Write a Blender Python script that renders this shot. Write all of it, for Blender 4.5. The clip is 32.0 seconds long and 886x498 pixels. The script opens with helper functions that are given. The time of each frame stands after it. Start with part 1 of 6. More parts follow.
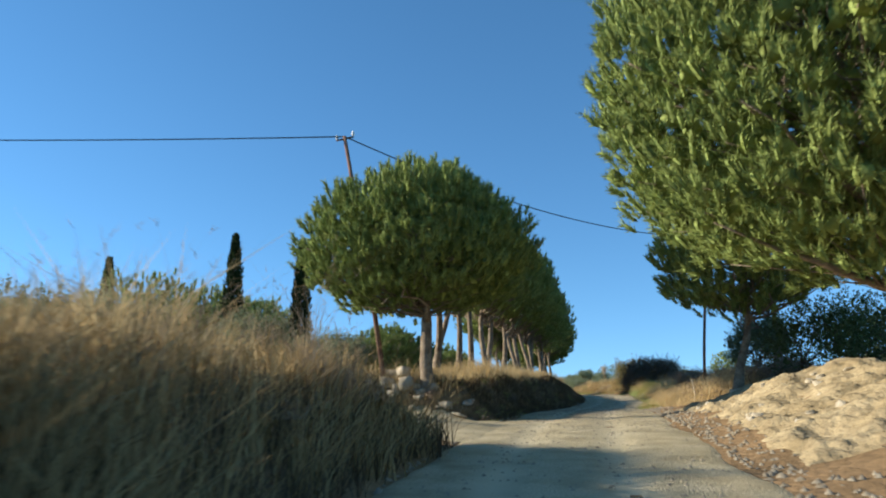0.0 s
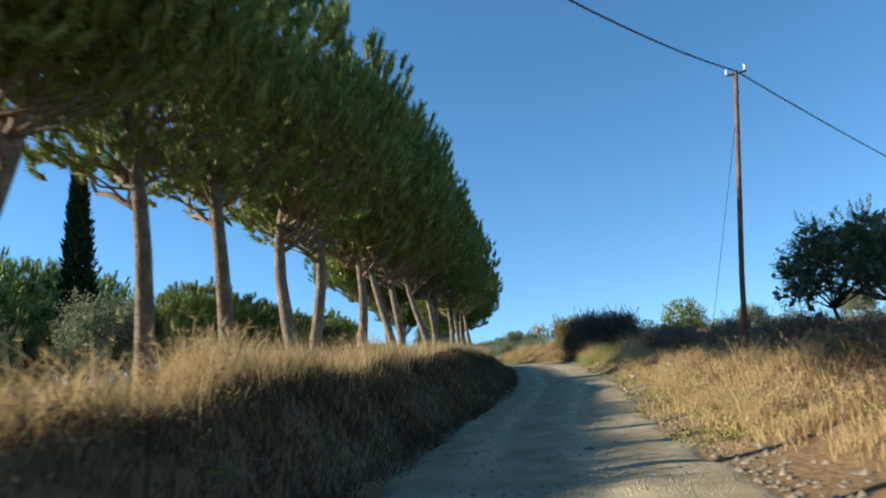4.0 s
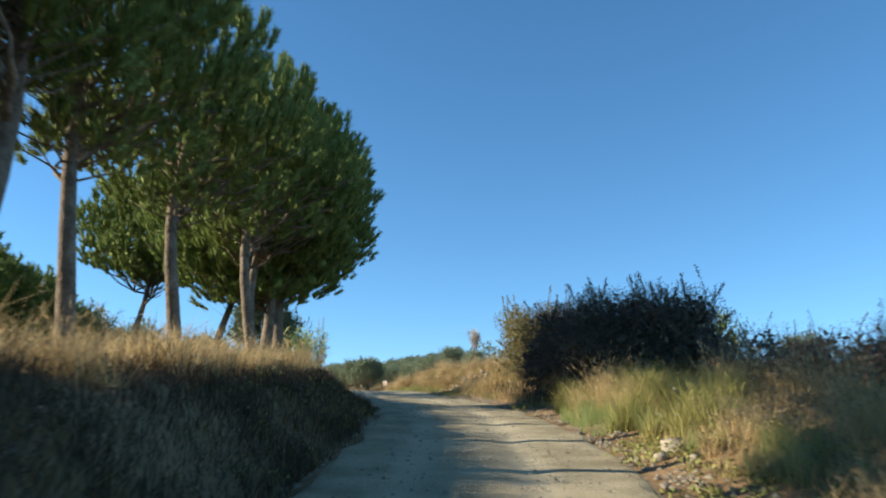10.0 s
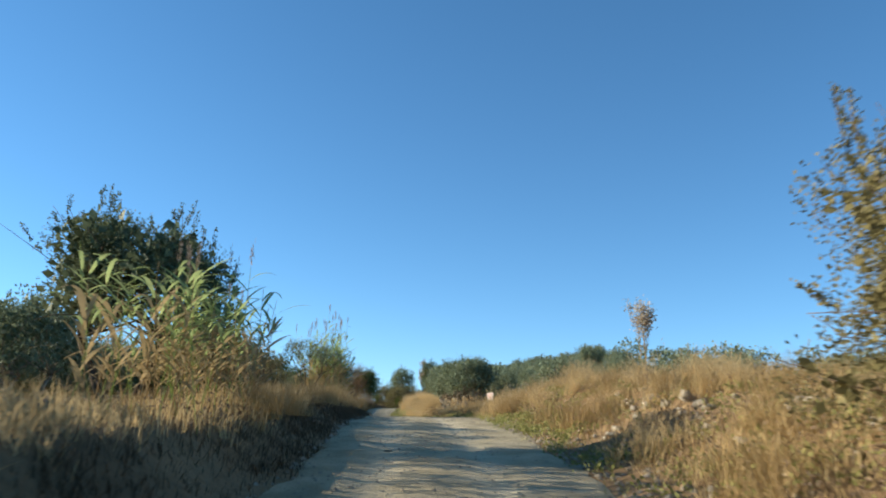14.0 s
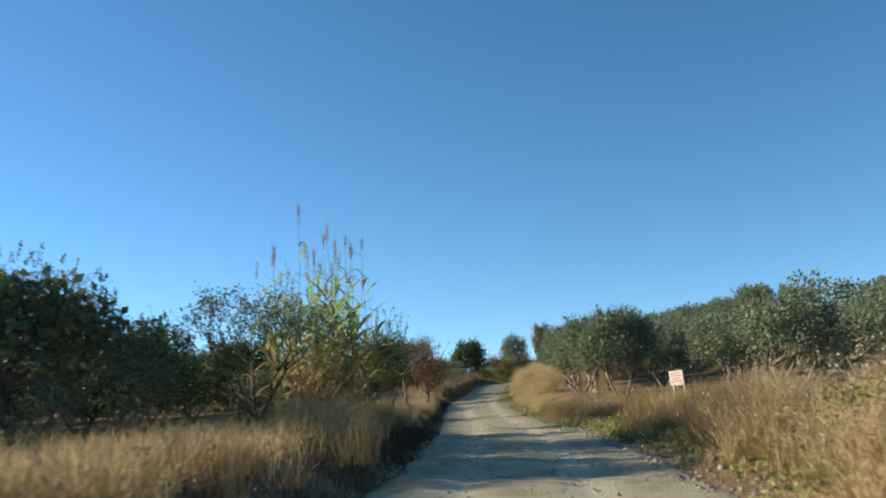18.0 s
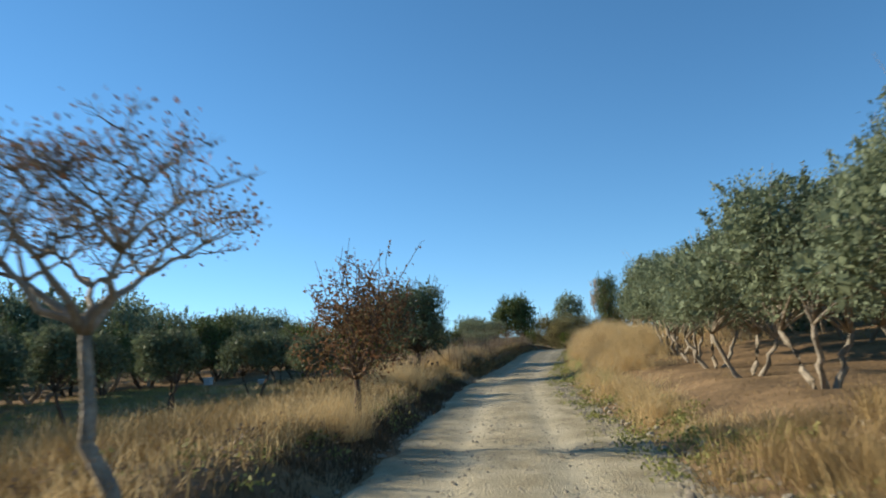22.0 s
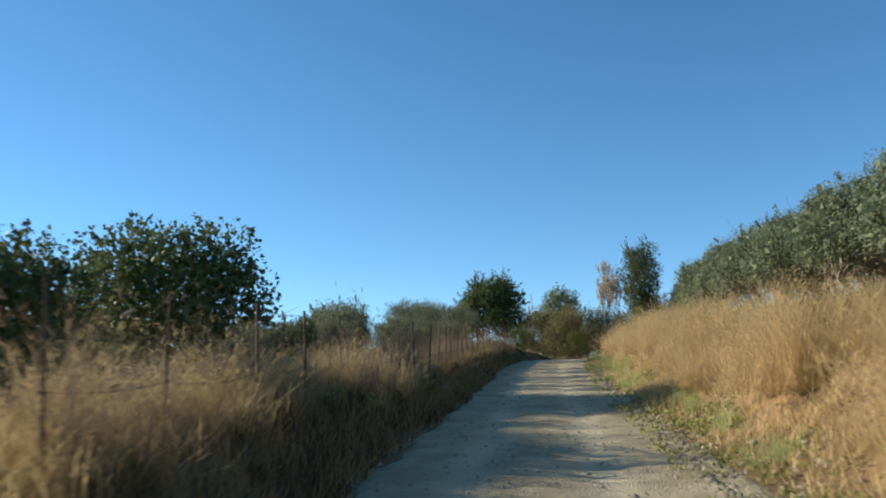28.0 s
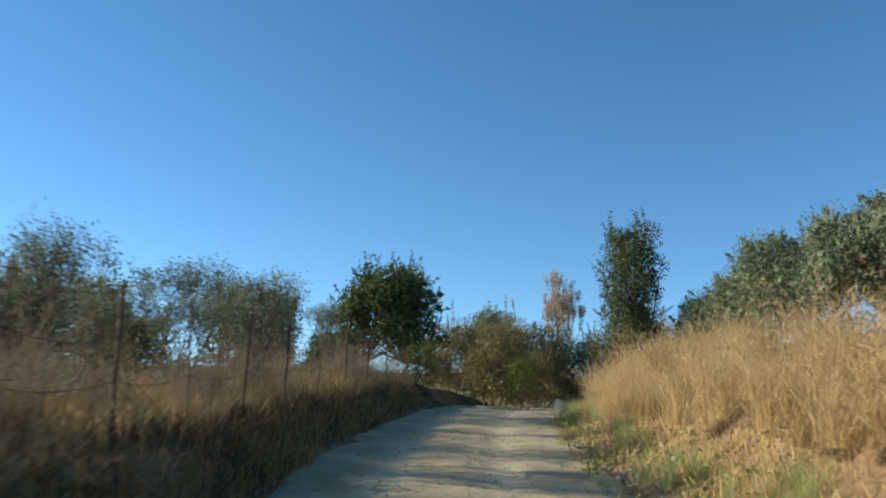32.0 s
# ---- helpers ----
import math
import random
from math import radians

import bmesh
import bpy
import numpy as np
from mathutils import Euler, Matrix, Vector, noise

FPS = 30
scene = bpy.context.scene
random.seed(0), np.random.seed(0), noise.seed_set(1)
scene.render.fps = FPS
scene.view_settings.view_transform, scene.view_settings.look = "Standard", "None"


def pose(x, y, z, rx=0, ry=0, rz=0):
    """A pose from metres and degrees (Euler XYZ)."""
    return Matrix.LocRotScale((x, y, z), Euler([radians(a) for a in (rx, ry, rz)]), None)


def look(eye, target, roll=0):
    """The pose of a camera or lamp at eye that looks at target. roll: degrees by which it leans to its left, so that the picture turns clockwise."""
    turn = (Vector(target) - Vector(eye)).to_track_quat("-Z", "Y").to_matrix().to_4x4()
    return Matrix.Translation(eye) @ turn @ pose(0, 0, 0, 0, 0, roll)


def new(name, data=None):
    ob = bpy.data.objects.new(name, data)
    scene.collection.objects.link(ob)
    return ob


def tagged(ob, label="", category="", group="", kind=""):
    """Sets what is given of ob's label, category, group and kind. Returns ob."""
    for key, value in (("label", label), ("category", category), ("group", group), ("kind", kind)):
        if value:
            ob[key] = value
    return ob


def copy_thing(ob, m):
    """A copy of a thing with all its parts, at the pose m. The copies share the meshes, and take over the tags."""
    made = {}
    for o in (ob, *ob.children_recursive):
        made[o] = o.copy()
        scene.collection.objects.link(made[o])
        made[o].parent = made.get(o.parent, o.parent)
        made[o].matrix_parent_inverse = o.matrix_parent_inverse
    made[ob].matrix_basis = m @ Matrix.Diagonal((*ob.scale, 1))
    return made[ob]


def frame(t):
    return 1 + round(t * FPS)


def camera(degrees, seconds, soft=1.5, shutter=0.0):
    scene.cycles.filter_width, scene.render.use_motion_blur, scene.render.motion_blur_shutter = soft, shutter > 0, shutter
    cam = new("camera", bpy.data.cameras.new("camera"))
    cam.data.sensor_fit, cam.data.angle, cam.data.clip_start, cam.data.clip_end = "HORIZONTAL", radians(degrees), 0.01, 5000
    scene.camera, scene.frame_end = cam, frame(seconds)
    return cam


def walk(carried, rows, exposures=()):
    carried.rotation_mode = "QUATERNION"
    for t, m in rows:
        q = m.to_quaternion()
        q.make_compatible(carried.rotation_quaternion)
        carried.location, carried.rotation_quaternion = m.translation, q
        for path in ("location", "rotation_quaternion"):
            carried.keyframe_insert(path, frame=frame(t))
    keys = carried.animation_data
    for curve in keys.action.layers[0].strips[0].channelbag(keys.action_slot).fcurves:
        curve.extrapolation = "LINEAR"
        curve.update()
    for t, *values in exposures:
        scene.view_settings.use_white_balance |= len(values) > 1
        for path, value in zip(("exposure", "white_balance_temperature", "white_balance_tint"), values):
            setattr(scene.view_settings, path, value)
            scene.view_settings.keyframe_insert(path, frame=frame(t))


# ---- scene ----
cam = camera(62.0, 32.0, soft=1.9, shutter=0.4)
PATH = [
    (0, (0.458, -26.141, -0.353), (-1.506, -16.618, 1.983), -0.90),
    (0.5, (0.255, -23.564, -0.130), (-1.468, -13.990, 2.187), -0.48),
    (1, (0.113, -20.998, 0.100), (-1.376, -11.404, 2.492), -0.49),
    (1.5, (0.003, -18.471, 0.331), (-1.337, -8.852, 2.714), -0.68),
    (2, (-0.060, -15.936, 0.557), (-1.283, -6.279, 2.847), -1.29),
    (2.5, (-0.089, -13.358, 0.771), (-1.188, -3.675, 3.013), -2.39),
    (4.5, (-0.037, -2.826, 1.389), (-1.049, 6.961, 3.176), -5.10),
    (5, (-0.086, -0.001, 1.460), (-1.043, 9.797, 3.216), -3.47),
    (5.5, (-0.178, 2.805, 1.526), (-0.878, 12.638, 3.202), -3.16),
    (6, (-0.190, 5.653, 1.590), (-0.589, 15.496, 3.305), -3.25),
    (6.5, (-0.066, 8.454, 1.669), (-0.304, 18.279, 3.515), -2.33),
    (7, (0.103, 11.307, 1.765), (-0.054, 21.137, 3.596), -1.91),
    (7.5, (0.341, 14.129, 1.880), (0.224, 23.934, 3.844), -2.61),
    (8, (0.606, 16.891, 2.010), (0.467, 26.693, 3.981), -2.93),
    (8.5, (0.848, 19.798, 2.143), (0.654, 29.575, 4.234), -2.22),
    (9, (1.023, 22.735, 2.258), (0.766, 32.507, 4.366), -0.62),
    (9.5, (1.128, 25.670, 2.380), (0.787, 35.440, 4.485), 0.65),
    (10, (1.176, 28.589, 2.518), (0.740, 38.364, 4.582), 0.41),
    (10.5, (1.222, 31.489, 2.671), (0.616, 41.251, 4.751), 0.77),
    (11, (1.207, 34.447, 2.843), (0.371, 44.184, 4.962), 1.50),
    (11.5, (1.178, 37.352, 3.024), (0.104, 47.080, 5.077), 2.82),
    (12, (1.137, 40.111, 3.206), (-0.013, 49.831, 5.257), 2.59),
    (12.5, (1.029, 42.782, 3.375), (-0.241, 52.493, 5.400), 2.68),
    (13, (0.864, 45.373, 3.532), (-0.622, 55.045, 5.592), 1.70),
    (13.5, (0.627, 47.951, 3.682), (-1.214, 57.567, 5.719), 1.28),
    (14, (0.263, 50.533, 3.823), (-1.962, 60.065, 5.872), 1.37),
    (14.5, (-0.197, 53.107, 3.952), (-2.812, 62.542, 5.987), 1.77),
    (15, (-0.776, 55.690, 4.055), (-3.757, 65.031, 6.020), 2.44),
    (15.5, (-1.414, 58.171, 4.155), (-4.711, 67.421, 6.044), 2.84),
    (17.5, (-4.100, 67.956, 4.699), (-7.681, 77.140, 6.384), -2.78),
    (18, (-4.832, 70.561, 4.746), (-8.403, 79.755, 6.397), -3.11),
    (18.5, (-5.591, 73.225, 4.764), (-9.146, 82.441, 6.322), -3.16),
    (19, (-6.375, 75.927, 4.754), (-9.943, 85.155, 6.206), -2.64),
    (19.5, (-7.166, 78.627, 4.729), (-10.749, 87.860, 6.111), -1.88),
    (20, (-7.938, 81.363, 4.693), (-11.567, 90.586, 6.023), -1.95),
    (20.5, (-8.726, 84.022, 4.626), (-12.487, 93.197, 5.917), -2.19),
    (21, (-9.578, 86.611, 4.552), (-13.518, 95.715, 5.815), -2.28),
    (21.5, (-10.504, 89.178, 4.487), (-14.628, 98.201, 5.749), -2.46),
    (22, (-11.461, 91.764, 4.418), (-15.725, 100.725, 5.645), -2.90),
    (22.5, (-12.460, 94.414, 4.329), (-16.773, 103.356, 5.524), -3.46),
    (23, (-13.462, 97.053, 4.222), (-17.742, 106.012, 5.412), -3.86),
    (23.5, (-14.472, 99.679, 4.127), (-18.709, 108.656, 5.334), -3.58),
    (24, (-15.496, 102.266, 4.046), (-19.692, 111.270, 5.197), -3.55),
    (24.5, (-16.461, 104.852, 3.980), (-20.663, 113.851, 5.146), -3.32),
    (26.5, (-20.280, 114.981, 3.971), (-24.462, 123.978, 5.219), -2.29),
    (27, (-21.318, 117.793, 3.958), (-25.461, 126.805, 5.230), -1.21),
    (27.5, (-22.310, 120.540, 3.941), (-26.405, 129.571, 5.232), -1.03),
    (28, (-23.223, 123.174, 3.907), (-27.204, 132.254, 5.212), -1.88),
    (28.5, (-24.065, 125.890, 3.864), (-27.907, 135.023, 5.221), -2.85),
    (29, (-24.899, 128.587, 3.829), (-28.591, 137.772, 5.252), -2.91),
    (29.5, (-25.743, 131.315, 3.825), (-29.317, 140.544, 5.251), -2.07),
    (30, (-26.517, 134.031, 3.832), (-30.025, 143.291, 5.223), -0.36),
    (30.5, (-27.318, 136.820, 3.844), (-30.855, 146.058, 5.310), 1.01),
    (31, (-28.101, 139.539, 3.863), (-31.664, 148.761, 5.367), 1.86),
    (31.5, (-28.794, 142.254, 3.899), (-32.220, 151.514, 5.485), 1.84),
    (32, (-29.439, 144.940, 3.957), (-32.557, 154.295, 5.620), 1.67),]
walk(cam, [(t, look(eye, target, roll)) for t, eye, target, roll in PATH], [(0, 0.80), (7, 0.82), (12.5, 0.80), (17.5, 0.52), (32, 0.54)])

# ---- daylight: low sun from the left of the lane, clear sky ----
SUN_EL, SHADOW_AZ = radians(19), radians(4)
TO_SUN = Vector((-math.cos(SHADOW_AZ) * math.cos(SUN_EL), -math.sin(SHADOW_AZ) * math.cos(SUN_EL), math.sin(SUN_EL)))
world = bpy.data.worlds.new("sky")
scene.world = world
world.use_nodes = True
wn = world.node_tree
sky = wn.nodes.new("ShaderNodeTexSky")
sky.sky_type, sky.sun_disc = "NISHITA", False
sky.sun_elevation, sky.sun_rotation = SUN_EL, math.atan2(TO_SUN.x, TO_SUN.y)
sky.air_density, sky.dust_density, sky.ozone_density, sky.altitude = 1.0, 0.0, 3.5, 1800
deep = wn.nodes.new("ShaderNodeHueSaturation")
deep.inputs["Hue"].default_value, deep.inputs["Saturation"].default_value = 0.492, 1.12
lift = wn.nodes.new("ShaderNodeMapping")
lift.inputs["Location"].default_value = (0, 0, 0.07)
wn.links.new(wn.nodes.new("ShaderNodeTexCoord").outputs["Generated"], lift.inputs["Vector"])
wn.links.new(lift.outputs[0], sky.inputs["Vector"])
wn.links.new(sky.outputs[0], deep.inputs["Color"])
wn.links.new(deep.outputs[0], wn.nodes["Background"].inputs[0])
wn.nodes["Background"].inputs[1].default_value = 0.135
sun_data = bpy.data.lights.new("sun", "SUN")
sun_data.energy, sun_data.angle, sun_data.color = 5.0, radians(0.53), (1.0, 0.90, 0.74)
sun = new("sun", sun_data)
sun.matrix_world = look(TO_SUN * 200, (0, 0, 0))

# ---- materials ----
def material(name, cols, scale=3.0, fine=25.0, rough=0.9, bump=0.3, island=False, clear=0.0, place="position", fac=0.5, dist=0.02, wear=None):
    """cols: three colours, blended by a coarse and a fine noise, or by a random number for each loose piece."""
    m = bpy.data.materials.new(name)
    m.use_nodes = True
    nt = m.node_tree
    n, l = nt.nodes, nt.links
    b = n["Principled BSDF"]
    b.inputs["Roughness"].default_value = rough
    if "Specular IOR Level" in b.inputs:
        b.inputs["Specular IOR Level"].default_value = 0.06
    geo = n.new("ShaderNodeNewGeometry")
    tex = n.new("ShaderNodeTexCoord")
    src = geo.outputs["Position"] if place == "position" else tex.outputs["Object"]
    big = n.new("ShaderNodeTexNoise")
    big.inputs["Scale"].default_value, big.inputs["Detail"].default_value = scale, 4.0
    l.new(src, big.inputs["Vector"])
    small = n.new("ShaderNodeTexNoise")
    small.inputs["Scale"].default_value, small.inputs["Detail"].default_value = fine, 5.0
    l.new(src, small.inputs["Vector"])
    ramp = n.new("ShaderNodeValToRGB")
    ramp.color_ramp.elements[0].position, ramp.color_ramp.elements[1].position = 0.32, 0.68
    ramp.color_ramp.elements[0].color = (*cols[0], 1)
    ramp.color_ramp.elements[1].color = (*cols[1], 1)
    if island:
        ramp.color_ramp.elements[0].position, ramp.color_ramp.elements[1].position = 0.0, 1.0
        add = n.new("ShaderNodeMath")
        add.operation = "MULTIPLY_ADD"
        l.new(geo.outputs["Random Per Island"], add.inputs[0])
        add.inputs[1].default_value = 0.65
        sc = n.new("ShaderNodeMath")
        sc.operation = "MULTIPLY"
        sc.inputs[1].default_value = 0.35
        l.new(big.outputs["Fac"], sc.inputs[0])
        l.new(sc.outputs[0], add.inputs[2])
        l.new(add.outputs[0], ramp.inputs[0])
    else:
        l.new(big.outputs["Fac"], ramp.inputs[0])
    r2 = n.new("ShaderNodeValToRGB")
    r2.color_ramp.elements[0].position, r2.color_ramp.elements[1].position = 0.45, 0.72
    l.new(small.outputs["Fac"], r2.inputs[0])
    mul = n.new("ShaderNodeMath")
    mul.operation = "MULTIPLY"
    mul.inputs[1].default_value = fac
    l.new(r2.outputs["Color"], mul.inputs[0])
    mix = n.new("ShaderNodeMix")
    mix.data_type = "RGBA"
    l.new(mul.outputs[0], mix.inputs["Factor"])
    l.new(ramp.outputs["Color"], mix.inputs["A"])
    mix.inputs["B"].default_value = (*cols[2], 1)
    l.new(mix.outputs["Result"], b.inputs["Base Color"])
    if bump:
        bp = n.new("ShaderNodeBump")
        bp.inputs["Strength"].default_value, bp.inputs["Distance"].default_value = bump, dist
        l.new(small.outputs["Fac"], bp.inputs["Height"])
        l.new(bp.outputs["Normal"], b.inputs["Normal"])
    if wear:
        at_node = n.new("ShaderNodeAttribute")
        at_node.attribute_name = "wear"
        wm = n.new("ShaderNodeMix")
        wm.data_type = "RGBA"
        l.new(at_node.outputs["Fac"], wm.inputs["Factor"])
        l.new(mix.outputs["Result"], wm.inputs["A"])
        wm.inputs["B"].default_value = (*wear, 1)
        l.new(wm.outputs["Result"], b.inputs["Base Color"])
    if clear:
        tr = n.new("ShaderNodeBsdfTranslucent")
        l.new(mix.outputs["Result"], tr.inputs["Color"])
        ms = n.new("ShaderNodeMixShader")
        ms.inputs[0].default_value = clear
        l.new(b.outputs[0], ms.inputs[1])
        l.new(tr.outputs[0], ms.inputs[2])
        l.new(ms.outputs[0], n["Material Output"].inputs["Surface"])
    return m


M_SOIL = material("dry_soil", [(0.18, 0.12, 0.064), (0.32, 0.21, 0.11), (0.115, 0.078, 0.042)], 0.6, 7.0, 0.95, 0.7, dist=0.06)
M_ROAD = material("gravel", [(0.38, 0.315, 0.19), (0.60, 0.51, 0.33), (0.27, 0.22, 0.135)], 1.3, 38.0, 0.95, 1.0, dist=0.035, fac=0.75, wear=(0.66, 0.57, 0.38))
M_STRAW = material("dry_grass", [(0.38, 0.27, 0.13), (0.80, 0.63, 0.34), (0.55, 0.41, 0.20)], 0.5, 2.0, 0.7, 0, True, 0.38)
M_BROWN = material("brown_grass", [(0.22, 0.15, 0.066), (0.52, 0.38, 0.18), (0.34, 0.235, 0.105)], 0.5, 2.0, 0.75, 0, True, 0.15)
M_STALK = material("weed_stalks", [(0.19, 0.145, 0.10), (0.44, 0.345, 0.225), (0.29, 0.225, 0.145)], 0.5, 2.0, 0.8, 0, True, 0.25)
M_GREENGRASS = material("green_grass", [(0.20, 0.20, 0.06), (0.48, 0.44, 0.17), (0.30, 0.29, 0.10)], 0.7, 2.0, 0.7, 0, True, 0.3)
M_NEEDLE = material("pine_needles", [(0.08, 0.105, 0.034), (0.42, 0.51, 0.155), (0.20, 0.255, 0.08)], 0.8, 3.0, 0.6, 0, True, 0.2, "object")
M_PINEBARK = material("pine_bark", [(0.17, 0.13, 0.095), (0.34, 0.275, 0.20), (0.085, 0.066, 0.052)], 5.0, 18.0, 0.9, 1.0, place="object", dist=0.04)
M_OLIVE = material("olive_leaves", [(0.125, 0.155, 0.08), (0.30, 0.345, 0.215), (0.20, 0.235, 0.14)], 0.9, 3.0, 0.55, 0, True, 0.25, "object")
M_OLIVEBARK = material("olive_bark", [(0.24, 0.20, 0.145), (0.44, 0.38, 0.29), (0.12, 0.095, 0.065)], 5.0, 20.0, 0.9, 1.0, place="object", dist=0.04)
M_DARKLEAF = material("dark_leaves", [(0.055, 0.075, 0.028), (0.19, 0.23, 0.085), (0.12, 0.14, 0.05)], 0.9, 3.0, 0.5, 0, True, 0.22, "object")
M_EVERGREEN = material("evergreen_leaves", [(0.08, 0.10, 0.055), (0.24, 0.28, 0.15), (0.15, 0.18, 0.10)], 0.9, 3.0, 0.5, 0, True, 0.22, "object")
M_MIDLEAF = material("green_leaves", [(0.05, 0.08, 0.015), (0.18, 0.22, 0.05), (0.12, 0.13, 0.03)], 0.9, 3.0, 0.5, 0, True, 0.3, "object")
M_AUTUMN = material("autumn_leaves", [(0.12, 0.112, 0.05), (0.35, 0.30, 0.14), (0.20, 0.19, 0.08)], 0.9, 3.0, 0.6, 0, True, 0.3, "object")
M_PALELEAF = material("pale_leaves", [(0.42, 0.35, 0.26), (0.68, 0.62, 0.52), (0.50, 0.40, 0.28)], 0.9, 3.0, 0.6, 0, True, 0.3, "object")
M_RUST = material("rusty_leaves", [(0.10, 0.085, 0.035), (0.32, 0.15, 0.085), (0.17, 0.13, 0.06)], 0.9, 3.0, 0.6, 0, True, 0.3, "object")
M_BRAMBLE = material("bramble_leaves", [(0.13, 0.095, 0.075), (0.36, 0.27, 0.19), (0.22, 0.17, 0.10)], 0.9, 3.0, 0.7, 0, True, 0.15, "object")
M_HAWTHORN = material("hawthorn_leaves", [(0.06, 0.055, 0.05), (0.22, 0.18, 0.13), (0.12, 0.11, 0.065)], 0.9, 3.0, 0.7, 0, True, 0.12, "object")
M_WEED = material("verge_weeds", [(0.15, 0.17, 0.05), (0.42, 0.41, 0.15), (0.26, 0.27, 0.09)], 0.9, 3.0, 0.6, 0, True, 0.25)
M_TWIG = material("twigs", [(0.10, 0.07, 0.05), (0.22, 0.17, 0.12), (0.06, 0.045, 0.03)], 6.0, 25.0, 0.9, 0.5, place="object")
M_CYPRESS = material("cypress_leaves", [(0.012, 0.026, 0.010), (0.045, 0.075, 0.025), (0.03, 0.04, 0.015)], 0.9, 3.0, 0.7, 0, True, 0.12, "object")
M_REED = material("reed_leaves", [(0.19, 0.28, 0.08), (0.50, 0.58, 0.25), (0.52, 0.50, 0.27)], 0.7, 2.5, 0.55, 0, True, 0.6, "object")
M_REEDDRY = material("dry_reed", [(0.34, 0.24, 0.11), (0.60, 0.48, 0.27), (0.42, 0.30, 0.15)], 0.7, 2.5, 0.7, 0, True, 0.42, "object")
M_PLUME = material("reed_plume", [(0.30, 0.22, 0.16), (0.50, 0.40, 0.30), (0.2, 0.15, 0.11)], 2.0, 8.0, 0.9, 0, True, 0.25, "object")
M_SAND = material("sandy_earth", [(0.29, 0.225, 0.125), (0.44, 0.355, 0.215), (0.19, 0.14, 0.08)], 1.2, 6.0, 0.95, 1.0, dist=0.08)
# dead weeds in a lowered tone: the bank's shade is put into their colour
M_SHADEWEED = material("shade_toned_weeds", [(0.07, 0.053, 0.034), (0.155, 0.116, 0.07), (0.10, 0.076, 0.046)], 0.5, 2.0, 0.8, 0, True, 0.1)
M_STONE = material("pale_stone", [(0.33, 0.285, 0.21), (0.52, 0.46, 0.35), (0.19, 0.16, 0.11)], 3.0, 22.0, 0.9, 0.8, place="object", dist=0.02)
M_GRAVEL = material("loose_gravel", [(0.24, 0.20, 0.14), (0.44, 0.38, 0.28), (0.14, 0.115, 0.08)], 5.0, 30.0, 0.9, 0.3, True)
M_POLE = material("weathered_pole", [(0.15, 0.085, 0.06), (0.27, 0.16, 0.11), (0.08, 0.05, 0.04)], 3.0, 40.0, 0.85, 0.6, place="object")
M_IRON = material("rusty_iron", [(0.075, 0.052, 0.042), (0.16, 0.115, 0.09), (0.05, 0.036, 0.03)], 8.0, 50.0, 0.8, 0.4, place="object")
M_WIRE = material("grey_wire", [(0.06, 0.06, 0.06), (0.12, 0.11, 0.10), (0.05, 0.04, 0.035)], 8.0, 50.0, 0.6, 0)
M_CABLE = material("black_cable", [(0.02, 0.02, 0.02), (0.04, 0.04, 0.04), (0.03, 0.03, 0.03)], 8.0, 50.0, 0.6, 0)
M_WHITE = material("white_paint", [(0.72, 0.70, 0.66), (0.80, 0.79, 0.76), (0.50, 0.46, 0.40)], 4.0, 20.0, 0.6, 0.1, place="object", fac=0.3)
M_SIGN = material("sign_board", [(0.74, 0.62, 0.54), (0.82, 0.72, 0.64), (0.62, 0.48, 0.40)], 4.0, 20.0, 0.6, 0.1, place="object", fac=0.35)
M_LETTER = material("sign_writing", [(0.55, 0.16, 0.12), (0.62, 0.22, 0.16), (0.5, 0.3, 0.25)], 6.0, 30.0, 0.7, 0, place="object", fac=0.3)

# ---- mesh helpers ----
def mesh_object(name, V, F, mat, parent=None, label="", smooth=False):
    V, F = np.asarray(V, dtype=np.float32).reshape(-1, 3), np.asarray(F, dtype=np.int32)
    me = bpy.data.meshes.new(name)
    k = F.shape[1]
    me.vertices.add(len(V))
    me.vertices.foreach_set("co", V.ravel())
    me.loops.add(F.size)
    me.loops.foreach_set("vertex_index", F.ravel())
    me.polygons.add(len(F))
    me.polygons.foreach_set("loop_start", np.arange(0, F.size, k, dtype=np.int32))
    if smooth:
        me.polygons.foreach_set("use_smooth", np.ones(len(F), dtype=bool))
    me.materials.append(mat)
    me.update(calc_edges=True)
    me.validate()
    ob = new(name, me)
    if parent is not None:
        ob.parent = parent
    if label:
        ob["label"] = label
    return ob


def joined(chunks):
    """One pair of vertices and faces from several."""
    vs, fs, k = [], [], 0
    for V, F in chunks:
        V = np.asarray(V, dtype=np.float64).reshape(-1, 3)
        vs.append(V)
        fs.append(np.asarray(F, dtype=np.int64) + k)
        k += len(V)
    return np.concatenate(vs), np.concatenate(fs)


def unit(v):
    v = np.asarray(v, dtype=np.float64)
    return v / np.maximum(np.linalg.norm(v, axis=-1, keepdims=True), 1e-9)


